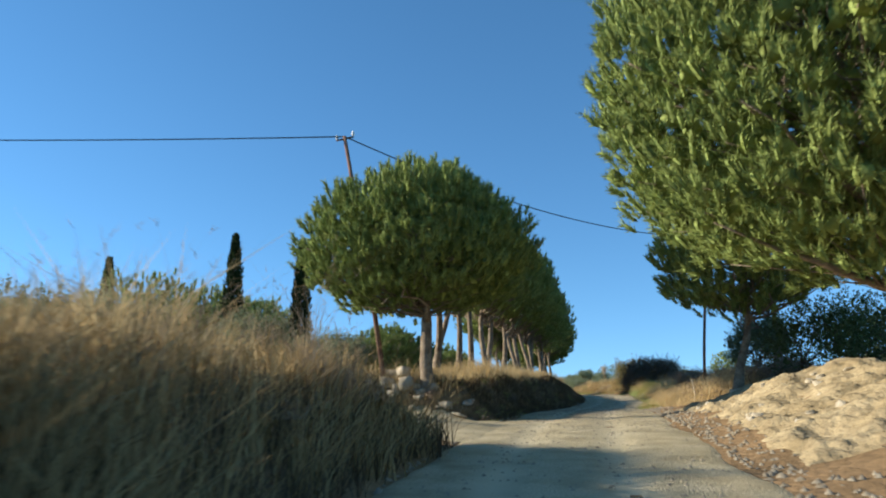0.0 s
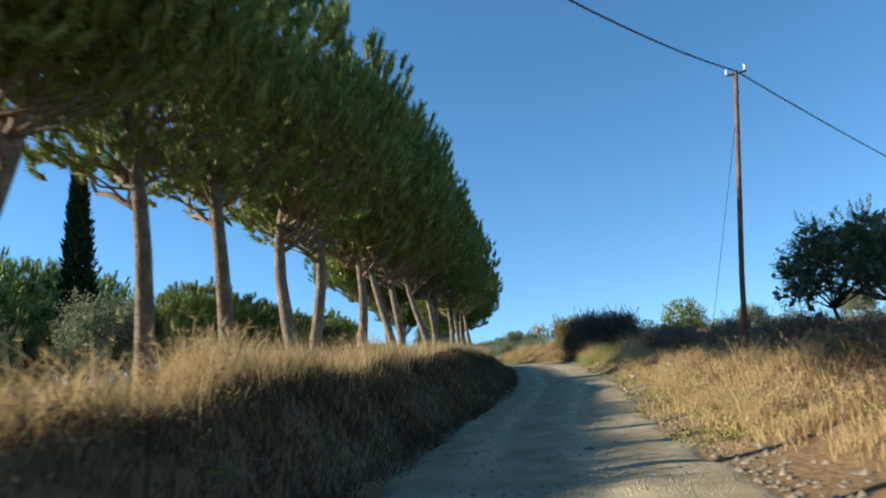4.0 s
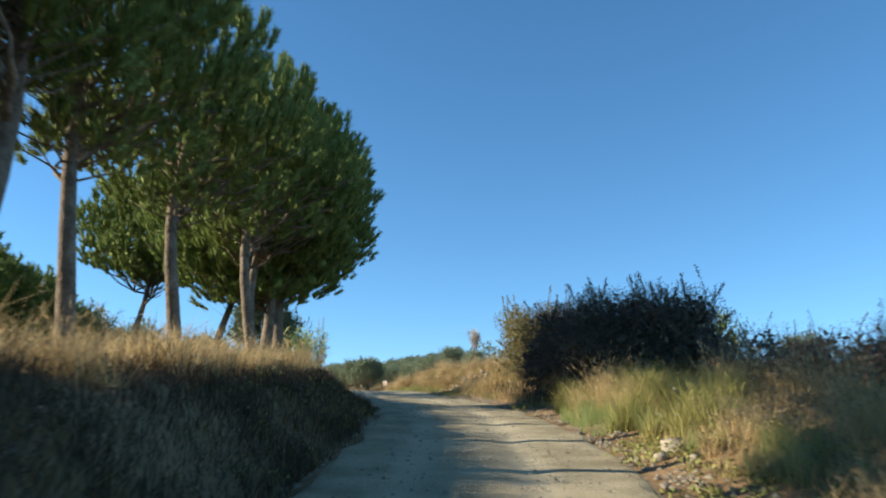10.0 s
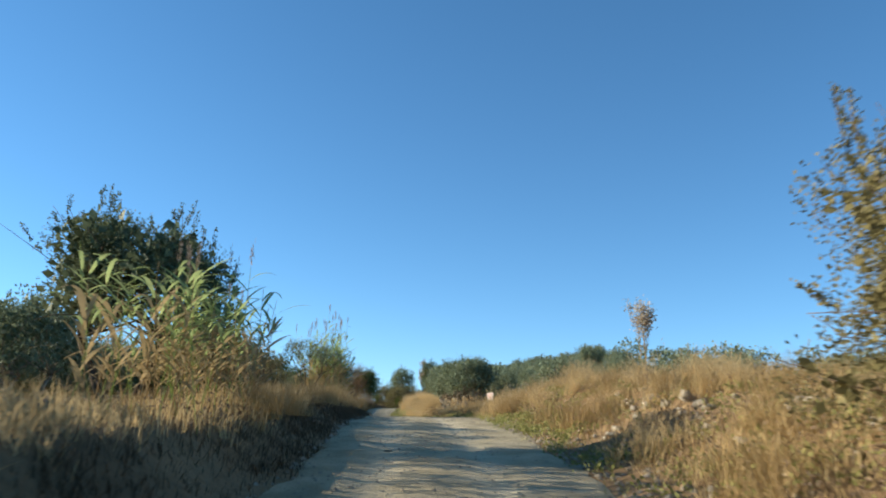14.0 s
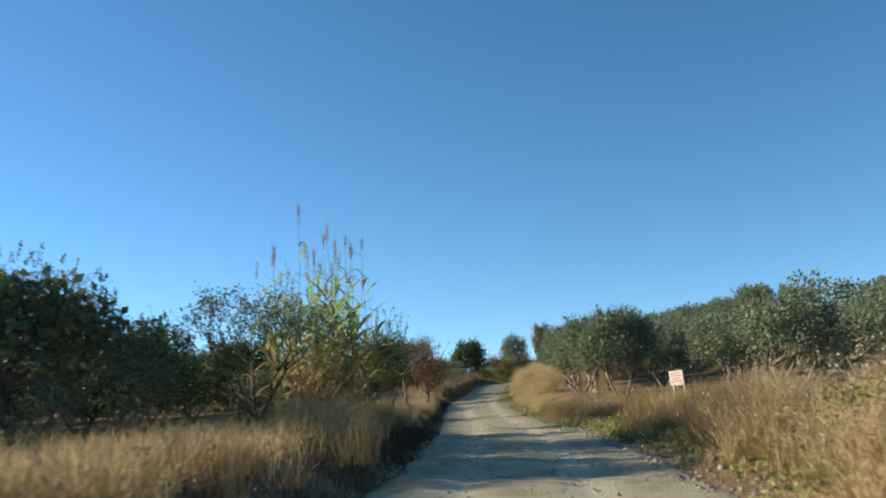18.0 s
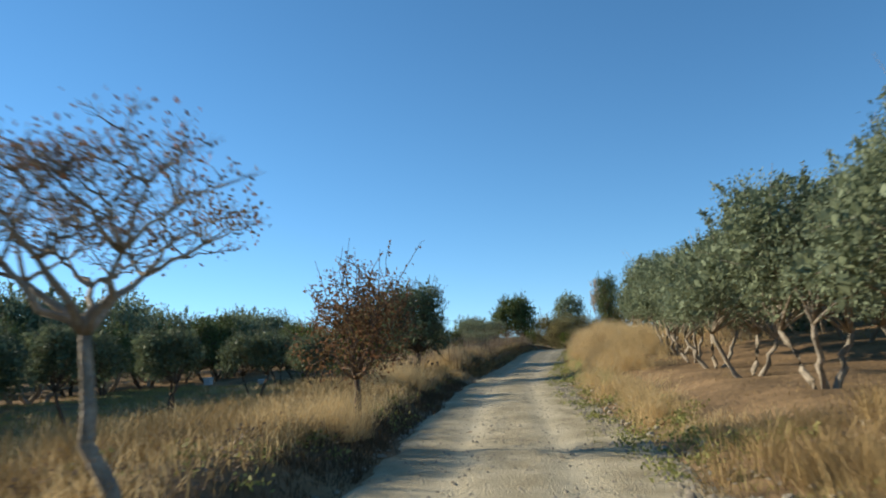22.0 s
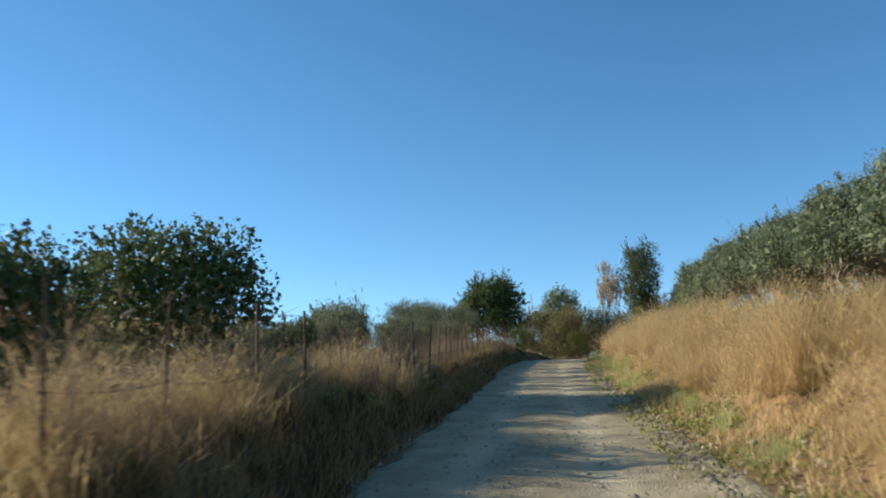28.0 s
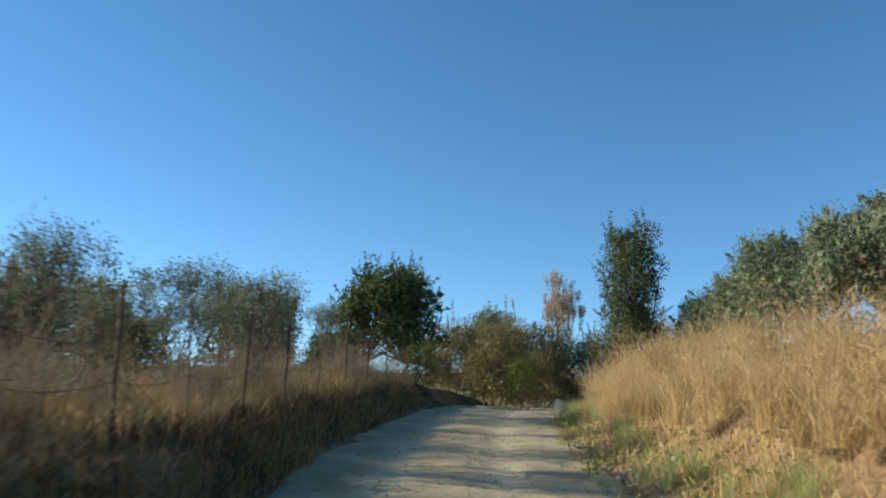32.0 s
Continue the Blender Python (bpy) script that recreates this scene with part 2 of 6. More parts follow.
def tube(pts, radii, sides=7, caps=True):
    pts, radii = np.asarray(pts, dtype=np.float64), np.asarray(radii, dtype=np.float64)
    tan = unit(np.gradient(pts, axis=0))
    side = unit(np.cross(tan, np.where(np.abs(tan[:, 2:3]) > 0.9, [[1.0, 0, 0]], [[0, 0, 1.0]])))
    other = np.cross(tan, side)
    a = np.linspace(0, 2 * np.pi, sides, endpoint=False)
    V = pts[:, None] + radii[:, None, None] * (np.cos(a)[None, :, None] * side[:, None] + np.sin(a)[None, :, None] * other[:, None])
    i, j = np.meshgrid(np.arange(len(pts) - 1), np.arange(sides), indexing="ij")
    jn = (j + 1) % sides
    F = np.stack([i * sides + j, i * sides + jn, (i + 1) * sides + jn, (i + 1) * sides + j], -1).reshape(-1, 4)
    V = V.reshape(-1, 3)
    if caps and sides >= 4:
        e = (len(pts) - 1) * sides
        q = [[0, sides - 1 - k, sides - 2 - k, sides - 2 - k - 1] for k in range(0, sides - 3, 2)]
        q += [[e, e + k + 1, e + k + 2, e + k + 3] for k in range(0, sides - 3, 2)]
        F = np.concatenate([F, np.array(q)])
    return V, F


def bent(rng, a, b, wob, n=6):
    """A slightly crooked line from a to b."""
    a, b = np.asarray(a, float), np.asarray(b, float)
    t = np.linspace(0, 1, n)[:, None]
    off = rng.normal(0, wob, (n, 3)) * np.sin(np.pi * t)
    return a + (b - a) * t + off


def leaves(rng, C, N, length, width, jitter=0.9):
    """A pointed leaf of four corners at each place of C, roughly along N."""
    n = len(C)
    d = unit(np.asarray(N) + rng.normal(0, jitter, (n, 3)))
    s = unit(np.cross(d, rng.normal(0, 1, (n, 3))))
    L = (length * rng.uniform(0.7, 1.3, n))[:, None]
    W = (width * rng.uniform(0.7, 1.3, n))[:, None]
    up = np.cross(s, d) * L * 0.12
    V = np.stack([C, C + d * L * 0.5 + s * W * 0.5 - up, C + d * L, C + d * L * 0.5 - s * W * 0.5 - up], 1)
    return V.reshape(-1, 3), np.arange(4 * n).reshape(-1, 4)


def needles(rng, C, N, k, length, width, spread):
    """k thin needles in a brush at each place of C."""
    C, N = np.repeat(C, k, 0), np.repeat(unit(N), k, 0)
    n = len(C)
    along = rng.uniform(0, 1.2, (n, 1)) * length
    d = unit(N + rng.normal(0, spread, (n, 3)))
    s = unit(np.cross(d, rng.normal(0, 1, (n, 3))))
    L = length * rng.uniform(0.55, 1.1, (n, 1))
    base = C + N * along
    V = np.stack([base - s * width / 2, base + s * width / 2, base + d * L], 1)
    return V.reshape(-1, 3), np.arange(3 * n).reshape(-1, 3)


def lattice(rng_seed, size=64):
    return np.random.default_rng(rng_seed).random((size, size))


LAT = [lattice(11), lattice(12), lattice(13)]


def vnoise(x, y, k=0):
    g = LAT[k]
    n = len(g)
    xi, yi = np.floor(x).astype(int), np.floor(y).astype(int)
    fx, fy = x - xi, y - yi
    fx, fy = fx * fx * (3 - 2 * fx), fy * fy * (3 - 2 * fy)
    a, b = g[xi % n, yi % n], g[(xi + 1) % n, yi % n]
    c, d = g[xi % n, (yi + 1) % n], g[(xi + 1) % n, (yi + 1) % n]
    return (a * (1 - fx) + b * fx) * (1 - fy) + (c * (1 - fx) + d * fx) * fy - 0.5


# ---- the lane's middle line and the lie of the land ----
LINE = np.array([
    (3.2, -60, -4.6), (1.23, -35.9, -2.64), (0.28, -23.9, -1.61), (-0.08, -11.9, -0.59), (-0.09, 0.1, 0.01), (0.17, 12.1, 0.35),
    (1.07, 24.0, 0.86), (1.19, 36.0, 1.49), (0.62, 48.0, 2.24), (-1.85, 59.75, 2.79), (-5.05, 71.3, 3.26), (-8.38, 82.85, 3.21),
    (-12.37, 94.2, 2.89), (-16.66, 105.4, 2.60), (-20.88, 116.6, 2.51), (-24.71, 128.0, 2.42), (-28.09, 139.5, 2.41),
    (-31.4, 151.0, 2.55), (-34.0, 160.4, 2.75), (-35.6, 169.3, 2.82), (-37.2, 181.0, 2.4), (-39.0, 197.0, 1.2), (-44.0, 240.0, -1.0)])


def smooth_line(P, step=0.5):
    """Catmull-Rom through the points, evenly spaced."""
    out = []
    Q = np.concatenate([[2 * P[0] - P[1]], P, [2 * P[-1] - P[-2]]])
    for i in range(1, len(Q) - 2):
        t = np.linspace(0, 1, 60, endpoint=False)[:, None]
        a, b, c, d = Q[i - 1], Q[i], Q[i + 1], Q[i + 2]
        out.append(0.5 * (2 * b + (c - a) * t + (2 * a - 5 * b + 4 * c - d) * t**2 + (3 * b - a - 3 * c + d) * t**3))
    out = np.concatenate(out)
    s = np.r_[0, np.cumsum(np.hypot(*np.diff(out[:, :2], axis=0).T))]
    q = np.arange(0, s[-1], step)
    return np.stack([np.interp(q, s, out[:, k]) for k in range(3)], 1)


MID = smooth_line(LINE)
MID_S = np.arange(len(MID)) * 0.5
MID_S = MID_S - MID_S[np.abs(MID[:, 1]).argmin()]
TAN = unit(np.gradient(MID[:, :2], axis=0))
RIGHT = np.stack([TAN[:, 1], -TAN[:, 0]], 1)


def along(x, y):
    """How far along the lane and to its right a place lies, and the lane's height there."""
    x, y = np.atleast_1d(np.asarray(x, float)), np.atleast_1d(np.asarray(y, float))
    s, d, z = np.empty_like(x), np.empty_like(x), np.empty_like(x)
    for i in range(0, len(x), 20000):
        a = slice(i, i + 20000)
        k = ((x[a, None] - MID[None, :, 0]) ** 2 + (y[a, None] - MID[None, :, 1]) ** 2).argmin(1)
        off = np.stack([x[a] - MID[k, 0], y[a] - MID[k, 1]], 1)
        f = np.clip((off * TAN[k]).sum(1), -0.5, 0.5)
        s[a] = MID_S[k] + f
        d[a] = (off * RIGHT[k]).sum(1)
        z[a] = np.interp(s[a], MID_S, MID[:, 2])
    return s, d, z


def at(s, d):
    """World x, y of a place s along the lane and d to its right."""
    s, d = np.asarray(s, float), np.asarray(d, float)
    return (np.interp(s, MID_S, MID[:, 0]) + d * np.interp(s, MID_S, RIGHT[:, 0]), np.interp(s, MID_S, MID[:, 1]) + d * np.interp(s, MID_S, RIGHT[:, 1]))


def step(u):
    u = np.clip(u, 0, 1)
    return u * u * (3 - 2 * u)


# along the lane: height of the left bank, of the land beyond it, of the right verge and of the land beyond
L_BANK = ((-60, -14.2, -12.6, -6.3, -4.9, 0, 5, 10, 22, 28, 34, 40, 45, 52, 58, 64, 72, 90, 110, 125, 127, 130.5, 132.5, 180, 220), (1.2, 1.15, 0.12, 0.12, 1.05, 1.1, 1.28, 1.48, 1.68, 1.6, 1.4, 1.15, 0.98, 0.98, 0.82, 0.6, 0.55, 0.42, 0.36, 0.36, 0.24, 0.28, 0.6, 0.65, 0.5))
L_LAND = ((-60, -14.2, -12.6, -6.0, -4.5, 10, 24, 45, 60, 80, 100, 130, 160, 220), (1.3, 1.2, 0.25, 0.25, 1.15, 1.5, 1.65, 1.2, 0.75, 0.3, 0.2, 0.3, 0.4, 0.2))
R_BANK = ((-60, -18, -8, 0, 20, 48, 56, 64, 76, 88, 95, 118, 126, 134, 165, 180, 220), (0.4, 0.5, 0.5, 0.6, 0.7, 0.9, 1.05, 1.25, 1.2, 0.6, 0.5, 0.65, 1.15, 1.65, 1.75, 1.1, 0.6))
R_LAND = ((-60, 0, 30, 55, 70, 90, 110, 130, 170, 220), (0.8, 1.0, 1.3, 1.6, 2.0, 1.2, 1.0, 2.4, 2.6, 1.5))

# where the smooth part of the lane ends on its right
R_EDGE = ((-60, 60, 95, 125, 135, 150, 165, 240), (2.1, 2.1, 1.5, 1.45, 1.65, 1.8, 2.1, 2.1))


def land(x, y):
    x, y = np.atleast_1d(np.asarray(x, float)), np.atleast_1d(np.asarray(y, float))
    s, d, z = along(x, y)
    lb, ll = np.interp(s, *L_BANK), np.interp(s, *L_LAND)
    rb, rl = np.interp(s, *R_BANK), np.interp(s, *R_LAND)
    u, v = -d - 2.15, d - 2.2
    wide = np.interp(s, (-14.2, -12.6, -6.3, -4.9, 24, 36, 50, 58, 90), (1.5, 3.2, 3.2, 1.4, 1.55, 1.9, 1.8, 1.3, 1.0))
    left = lb * step(u / wide) + (ll - lb) * step((u - wide) / 9)
    right = 0.12 * step(v / 0.8) + (rb - 0.12) * step((v - 0.5) / 2.6) + (rl - rb) * step((v - 3) / 14)
    h = np.where(d < 0, left, right)
    rough = np.minimum(np.maximum(np.abs(d) - 2.1, 0) / 1.5, 1)
    h = h + rough * (0.22 * vnoise(x * 0.45, y * 0.45) + 0.10 * vnoise(x * 1.7, y * 1.7, 1))
    # the heap of spoil at the corner of the side track
    h = h + 0.55 * np.exp(-(((s + 8.5) / 4.5) ** 2 + ((d - 6.0) / 2.3) ** 2)) * (1 + 0.5 * vnoise(x * 2, y * 2, 2))
    far = step((np.abs(d) - 45) / 120)
    hill = 4.0 * step((d - 8) / 28) * step((s - 130) / 20) + 5 * far * vnoise(x * 0.012, y * 0.012, 1)
    return (z + h) * (1 - far) + far * 2.0 + hill - 0.05 * (np.abs(d) < 2.2)


def put(s, d, sink=0.05):
    x, y = at(s, d)
    return float(x), float(y), float(land(x, y)[0]) - sink


def on(x, y, sink=0.05):
    return x, y, float(land(x, y)[0]) - sink


def graded(lo, hi, fine, reach):
    """Coordinates fine between lo and hi, growing coarser out to the reach."""
    mid = np.arange(lo, hi + 1e-6, fine)
    out, w = [], fine
    p = 0.0
    while p < reach:
        w *= 1.18
        p += w
        out.append(p)
    out = np.array(out)
    return np.concatenate([lo - out[::-1], mid, hi + out])


gx, gy = graded(-48, 16, 0.4, 2200), graded(-34, 178, 0.4, 2200)
GX, GY = np.meshgrid(gx, gy, indexing="ij")
GZ = land(GX.ravel(), GY.ravel()).reshape(GX.shape)
ny = len(gy)
gi, gj = np.meshgrid(np.arange(len(gx) - 1), np.arange(ny - 1), indexing="ij")
GF = np.stack([gi * ny + gj, (gi + 1) * ny + gj, (gi + 1) * ny + gj + 1, gi * ny + gj + 1], -1).reshape(-1, 4)
ground = mesh_object("ground", np.stack([GX, GY, GZ], -1), GF, M_SOIL, smooth=True)
tagged(ground, "dry brown soil with straw and dust beside the lane", "ground", kind="structure")

rs = np.arange(-58, 236, 0.16)
rd = np.linspace(-2.6, 2.9, 48)
RS, RD = np.meshgrid(rs, rd, indexing="ij")
RX, RY = at(RS, RD)
RZ = np.interp(RS, MID_S, MID[:, 2]) + 0.03 * vnoise(RX * 1.3, RY * 1.3) + 0.016 * vnoise(RX * 4, RY * 4, 1) + 0.006 * vnoise(RX * 11, RY * 11, 2)
RZ = RZ - 0.035 * np.exp(-((np.abs(RD + 0.05) - 0.8) / 0.28) ** 2) - 0.32 * np.maximum(np.abs(RD - 0.1) - 2.0 - 0.35 * vnoise(RS * 0.8, RD, 2), 0)
RF = np.stack([(i := np.arange(len(rs) - 1)[:, None] * 48 + np.arange(47)[None]), i + 1, i + 49, i + 48], -1).reshape(-1, 4)
road = mesh_object("road", np.stack([RX, RY, RZ], -1), RF[:, ::-1], M_ROAD, smooth=True)
tagged(road, "pale rutted gravel lane with two wheel tracks", "road", kind="structure")
wear = road.data.attributes.new("wear", "FLOAT", "POINT")
track = np.exp(-((np.abs(RD + 0.05 + 0.12 * vnoise(RS * 0.15, RD * 0, 1)) - 0.8) / 0.30) ** 2) * np.clip(0.75 + 0.9 * vnoise(RX * 0.8, RY * 0.8, 2), 0, 1)
wear.data.foreach_set("value", (0.8 * track).ravel().astype(np.float32))

# the sandy side track that leaves the lane
ts, td = np.meshgrid(np.linspace(-12.5, -5.8, 24), np.linspace(-1.8, -34, 70), indexing="ij")
ts = ts + 0.5 * vnoise(td * 0.35, ts * 0.3, 1)
TX, TY = at(ts, td)
rim = np.minimum((ts + 12.5) / 0.6, (-5.8 - ts) / 0.6)
TZ = land(TX.ravel(), TY.ravel()).reshape(TX.shape) + 0.05 * np.clip(rim, -1, 1) + 0.02 * vnoise(TX * 3, TY * 3, 2)
ti, tj = np.meshgrid(np.arange(23), np.arange(69), indexing="ij")
TF = np.stack([ti * 70 + tj, (ti + 1) * 70 + tj, (ti + 1) * 70 + tj + 1, ti * 70 + tj + 1], -1).reshape(-1, 4)
tagged(mesh_object("side_track", np.stack([TX, TY, TZ], -1), TF[:, ::-1], M_ROAD, smooth=True), "sandy side track leaving the gravel lane", "track", kind="structure")

# ---- things: helpers ----
def empty(name, label, category, group="", kind=""):
    ob = new(name)
    ob.empty_display_size = 0.2
    return tagged(ob, label, category, group, kind)


def placed(m_xyz, turn=0.0, size=1.0, lean=0.0):
    return pose(*m_xyz, lean, 0, turn) @ Matrix.Scale(size, 4)


def spread_copies(master, spots, rng, lo=0.9, hi=1.1):
    """The master stands at the first spot, copies at the others."""
    for k, spot in enumerate(spots):
        m = placed(spot, rng.uniform(0, 360), rng.uniform(lo, hi))
        if k == 0:
            master.matrix_basis = m
        else:
            copy_thing(master, m)


def sized_copies(master, spots, rng):
    """Trees along the lane: (s, d, size); the master stands first."""
    for k, (s, d, f) in enumerate(spots):
        m = placed(put(s, d, float(np.interp(s, (0, 10, 22, 32, 42), (0.05, 0.26, 0.32, 0.2, 0.05)))), rng.uniform(0, 360), f)
        if k == 0:
            master.matrix_basis = m
        else:
            copy_thing(master, m)


def lumpy(rng, n, lumps):
    """Random directions and a radius factor that swells and shrinks."""
    d = unit(rng.normal(0, 1, (n, 3)))
    c = unit(rng.normal(0, 1, (lumps, 3)))
    near = (d @ c.T).max(1)
    return d, 0.80 + 0.30 * step((near - 0.62) / 0.36)


# ---- stone pines ----
# a faceted blob of fourteen corners
BLOB = unit(np.array([(1, 1, 1), (-1, -1, 1), (-1, 1, -1), (1, -1, -1), (1, 0, 0), (-1, 0, 0), (0, 1, 0), (0, -1, 0), (0, 0, 1), (0, 0, -1), (-1, -1, -1), (1, 1, -1), (1, -1, 1), (-1, 1, 1)]))
BLOB_FACES = np.array([(4, 0, 12), (4, 12, 3), (4, 3, 11), (4, 11, 0), (5, 13, 1), (5, 1, 10), (5, 10, 2), (5, 2, 13), (6, 0, 11), (6, 11, 2), (6, 2, 13), (6, 13, 0),
                       (7, 12, 1), (7, 1, 10), (7, 10, 3), (7, 3, 12), (8, 0, 13), (8, 13, 1), (8, 1, 12), (8, 12, 0), (9, 11, 3), (9, 3, 10), (9, 10, 2), (9, 2, 11)])


def build_pine(seed, H, base, R, clumps, label, thick=1.0, off=(0.0, 0.0), flat=0.75, size=0.30, per=6, limbs=13, needle=(0.125, 0.016, 58), low=0.45, shoot=0.42, core=True):
    """A bare trunk, crooked limbs, and a crown of brushy upright shoots over dense inner foliage."""
    rng = np.random.default_rng(seed)
    tree = empty("pine_tree", label, "tree", "pines along the lane")
    top = np.array([off[0], off[1], H * 0.84])
    rough = bent(rng, (0, 0, -0.5), top, 0.23, 6)
    pts = np.stack([np.polyval(np.polyfit(np.linspace(0, 1, 6), rough[:, j], 4), np.linspace(0, 1, 11)) for j in range(3)], 1)
    rad = np.linspace(0.145, 0.04, 11) * thick
    rad[:2] *= (1.55, 1.2)
    V, F = tube(pts, rad, 11)
    mesh_object("trunk", V, F, M_PINEBARK, tree, smooth=True)
    mid, rz = base + (H - base) * 0.44, (H - base) * 0.56

    m = clumps * 5
    d, f = lumpy(rng, m, 26)
    r = np.where(rng.random(m) < 0.80, rng.uniform(0.86, 1.0, m), rng.uniform(0.5, 0.85, m)) * f
    keep = (d[:, 2] > -0.1) | (rng.random(m) < low)
    z = np.where(d[:, 2] < 0, d[:, 2] * flat * 0.85, d[:, 2])
    C = np.stack([d[:, 0] * R * r, d[:, 1] * R * r, mid + z * rz * r], 1)[keep]
    picked = []
    for c in C:
        if len(picked) < clumps and all(np.abs(c - q).max() > size * 1.1 for q in picked):
            picked.append(c)
    C = np.array(picked) + [off[0], off[1], 0]
    n = len(C)
    order = np.argsort(C[:, 2])
    groups = np.array_split(order, limbs)
    for k, g in enumerate(groups):
        h0 = base * 0.8 + 0.2 + (H * 0.74 - base * 0.8) * k / limbs
        i = (h0 + 0.5) / (H * 0.84 + 0.5) * 10
        p0 = pts[int(i)] + (pts[min(int(i) + 1, 10)] - pts[int(i)]) * (i - int(i))
        far = C[g[np.argmax(np.hypot(*(C[g] - p0)[:, :2].T))]]
        line = bent(rng, p0, far, 0.12, 7)
        chunks = [tube(line, np.linspace(0.05 * thick, 0.012, 7), 6)]
        for j in g[::2]:
            q0 = line[np.argmin(np.linalg.norm(line[1:6] - C[j], axis=1) + 0.6 * np.arange(5)) + 1]
            chunks.append(tube(bent(rng, q0, C[j], 0.07, 4), np.linspace(0.022, 0.006, 4), 4))
        V, F = joined(chunks)
        mesh_object("limb", V, F, M_PINEBARK, tree)
    out = unit(C - [off[0], off[1], mid - 0.8])
    k = np.repeat(np.arange(n), per)
    m = len(k)
    g = unit(rng.normal(0, 1, (m, 3)))
    foot = C[k] + g * size * rng.uniform(0.3, 1.0, (m, 1))
    axis = unit(out[k] * 0.45 + g * 0.3 + [0, 0, 0.8])
    L = shoot * rng.uniform(0.55, 1.15, (m, 1))
    e1 = unit(np.cross(axis, rng.normal(0, 1, (m, 3))))
    e2 = np.cross(axis, e1)
    body = BLOB[None] * rng.uniform(0.75, 1.2, (m, 14, 1))
    V = (foot + axis * L * 0.5)[:, None] + (body[..., :1] * e1[:, None] + body[..., 1:2] * e2[:, None]) * (L * 0.12)[:, None] + body[..., 2:] * axis[:, None] * (L * 0.5)[:, None]
    brush = (V.reshape(-1, 3), (BLOB_FACES[None] + 14 * np.arange(m)[:, None, None]).reshape(-1, 3))
    q = np.repeat(np.arange(m), needle[2])
    t = rng.uniform(0.1, 1.0, (len(q), 1))
    ring = unit(np.cross(axis[q], rng.normal(0, 1, (len(q), 3))))
    D = unit(axis[q] * (0.5 + 0.5 * t) + ring * 0.75)
    P = foot[q] + axis[q] * L[q] * t + ring * L[q] * 0.06
    side = unit(np.cross(D, rng.normal(0, 1, (len(q), 3)))) * needle[1] * 0.5
    V = np.stack([P - side, P + side, P + D * needle[0] * rng.uniform(0.7, 1.15, (len(q), 1))], 1)
    V, F = joined([brush, (V.reshape(-1, 3), np.arange(3 * len(q)).reshape(-1, 3))])
    mesh_object("crown", V, F, M_NEEDLE, tree)
    if not core:
        return tree
    inner = C - out * size * 0.95
    V = inner[:, None] + BLOB[None] * rng.uniform(0.6, 1.2, (n, 14, 1)) * size * 0.46
    F = (BLOB_FACES[None] + 14 * np.arange(n)[:, None, None]).reshape(-1, 3)
    q = np.repeat(np.arange(n), 55)
    D = unit(rng.normal(0, 1, (len(q), 3)))
    P = inner[q] + D * size * rng.uniform(0.3, 0.6, (len(q), 1))
    side = unit(np.cross(D, rng.normal(0, 1, (len(q), 3)))) * 0.011
    W = np.stack([P - side, P + side, P + unit(D + rng.normal(0, 0.5, (len(q), 3))) * rng.uniform(0.12, 0.22, (len(q), 1))], 1)
    V, F = joined([(V.reshape(-1, 3), F), (W.reshape(-1, 3), np.arange(3 * len(q)).reshape(-1, 3))])
    mesh_object("inner_crown", V, F, M_NEEDLE, tree)
    return tree


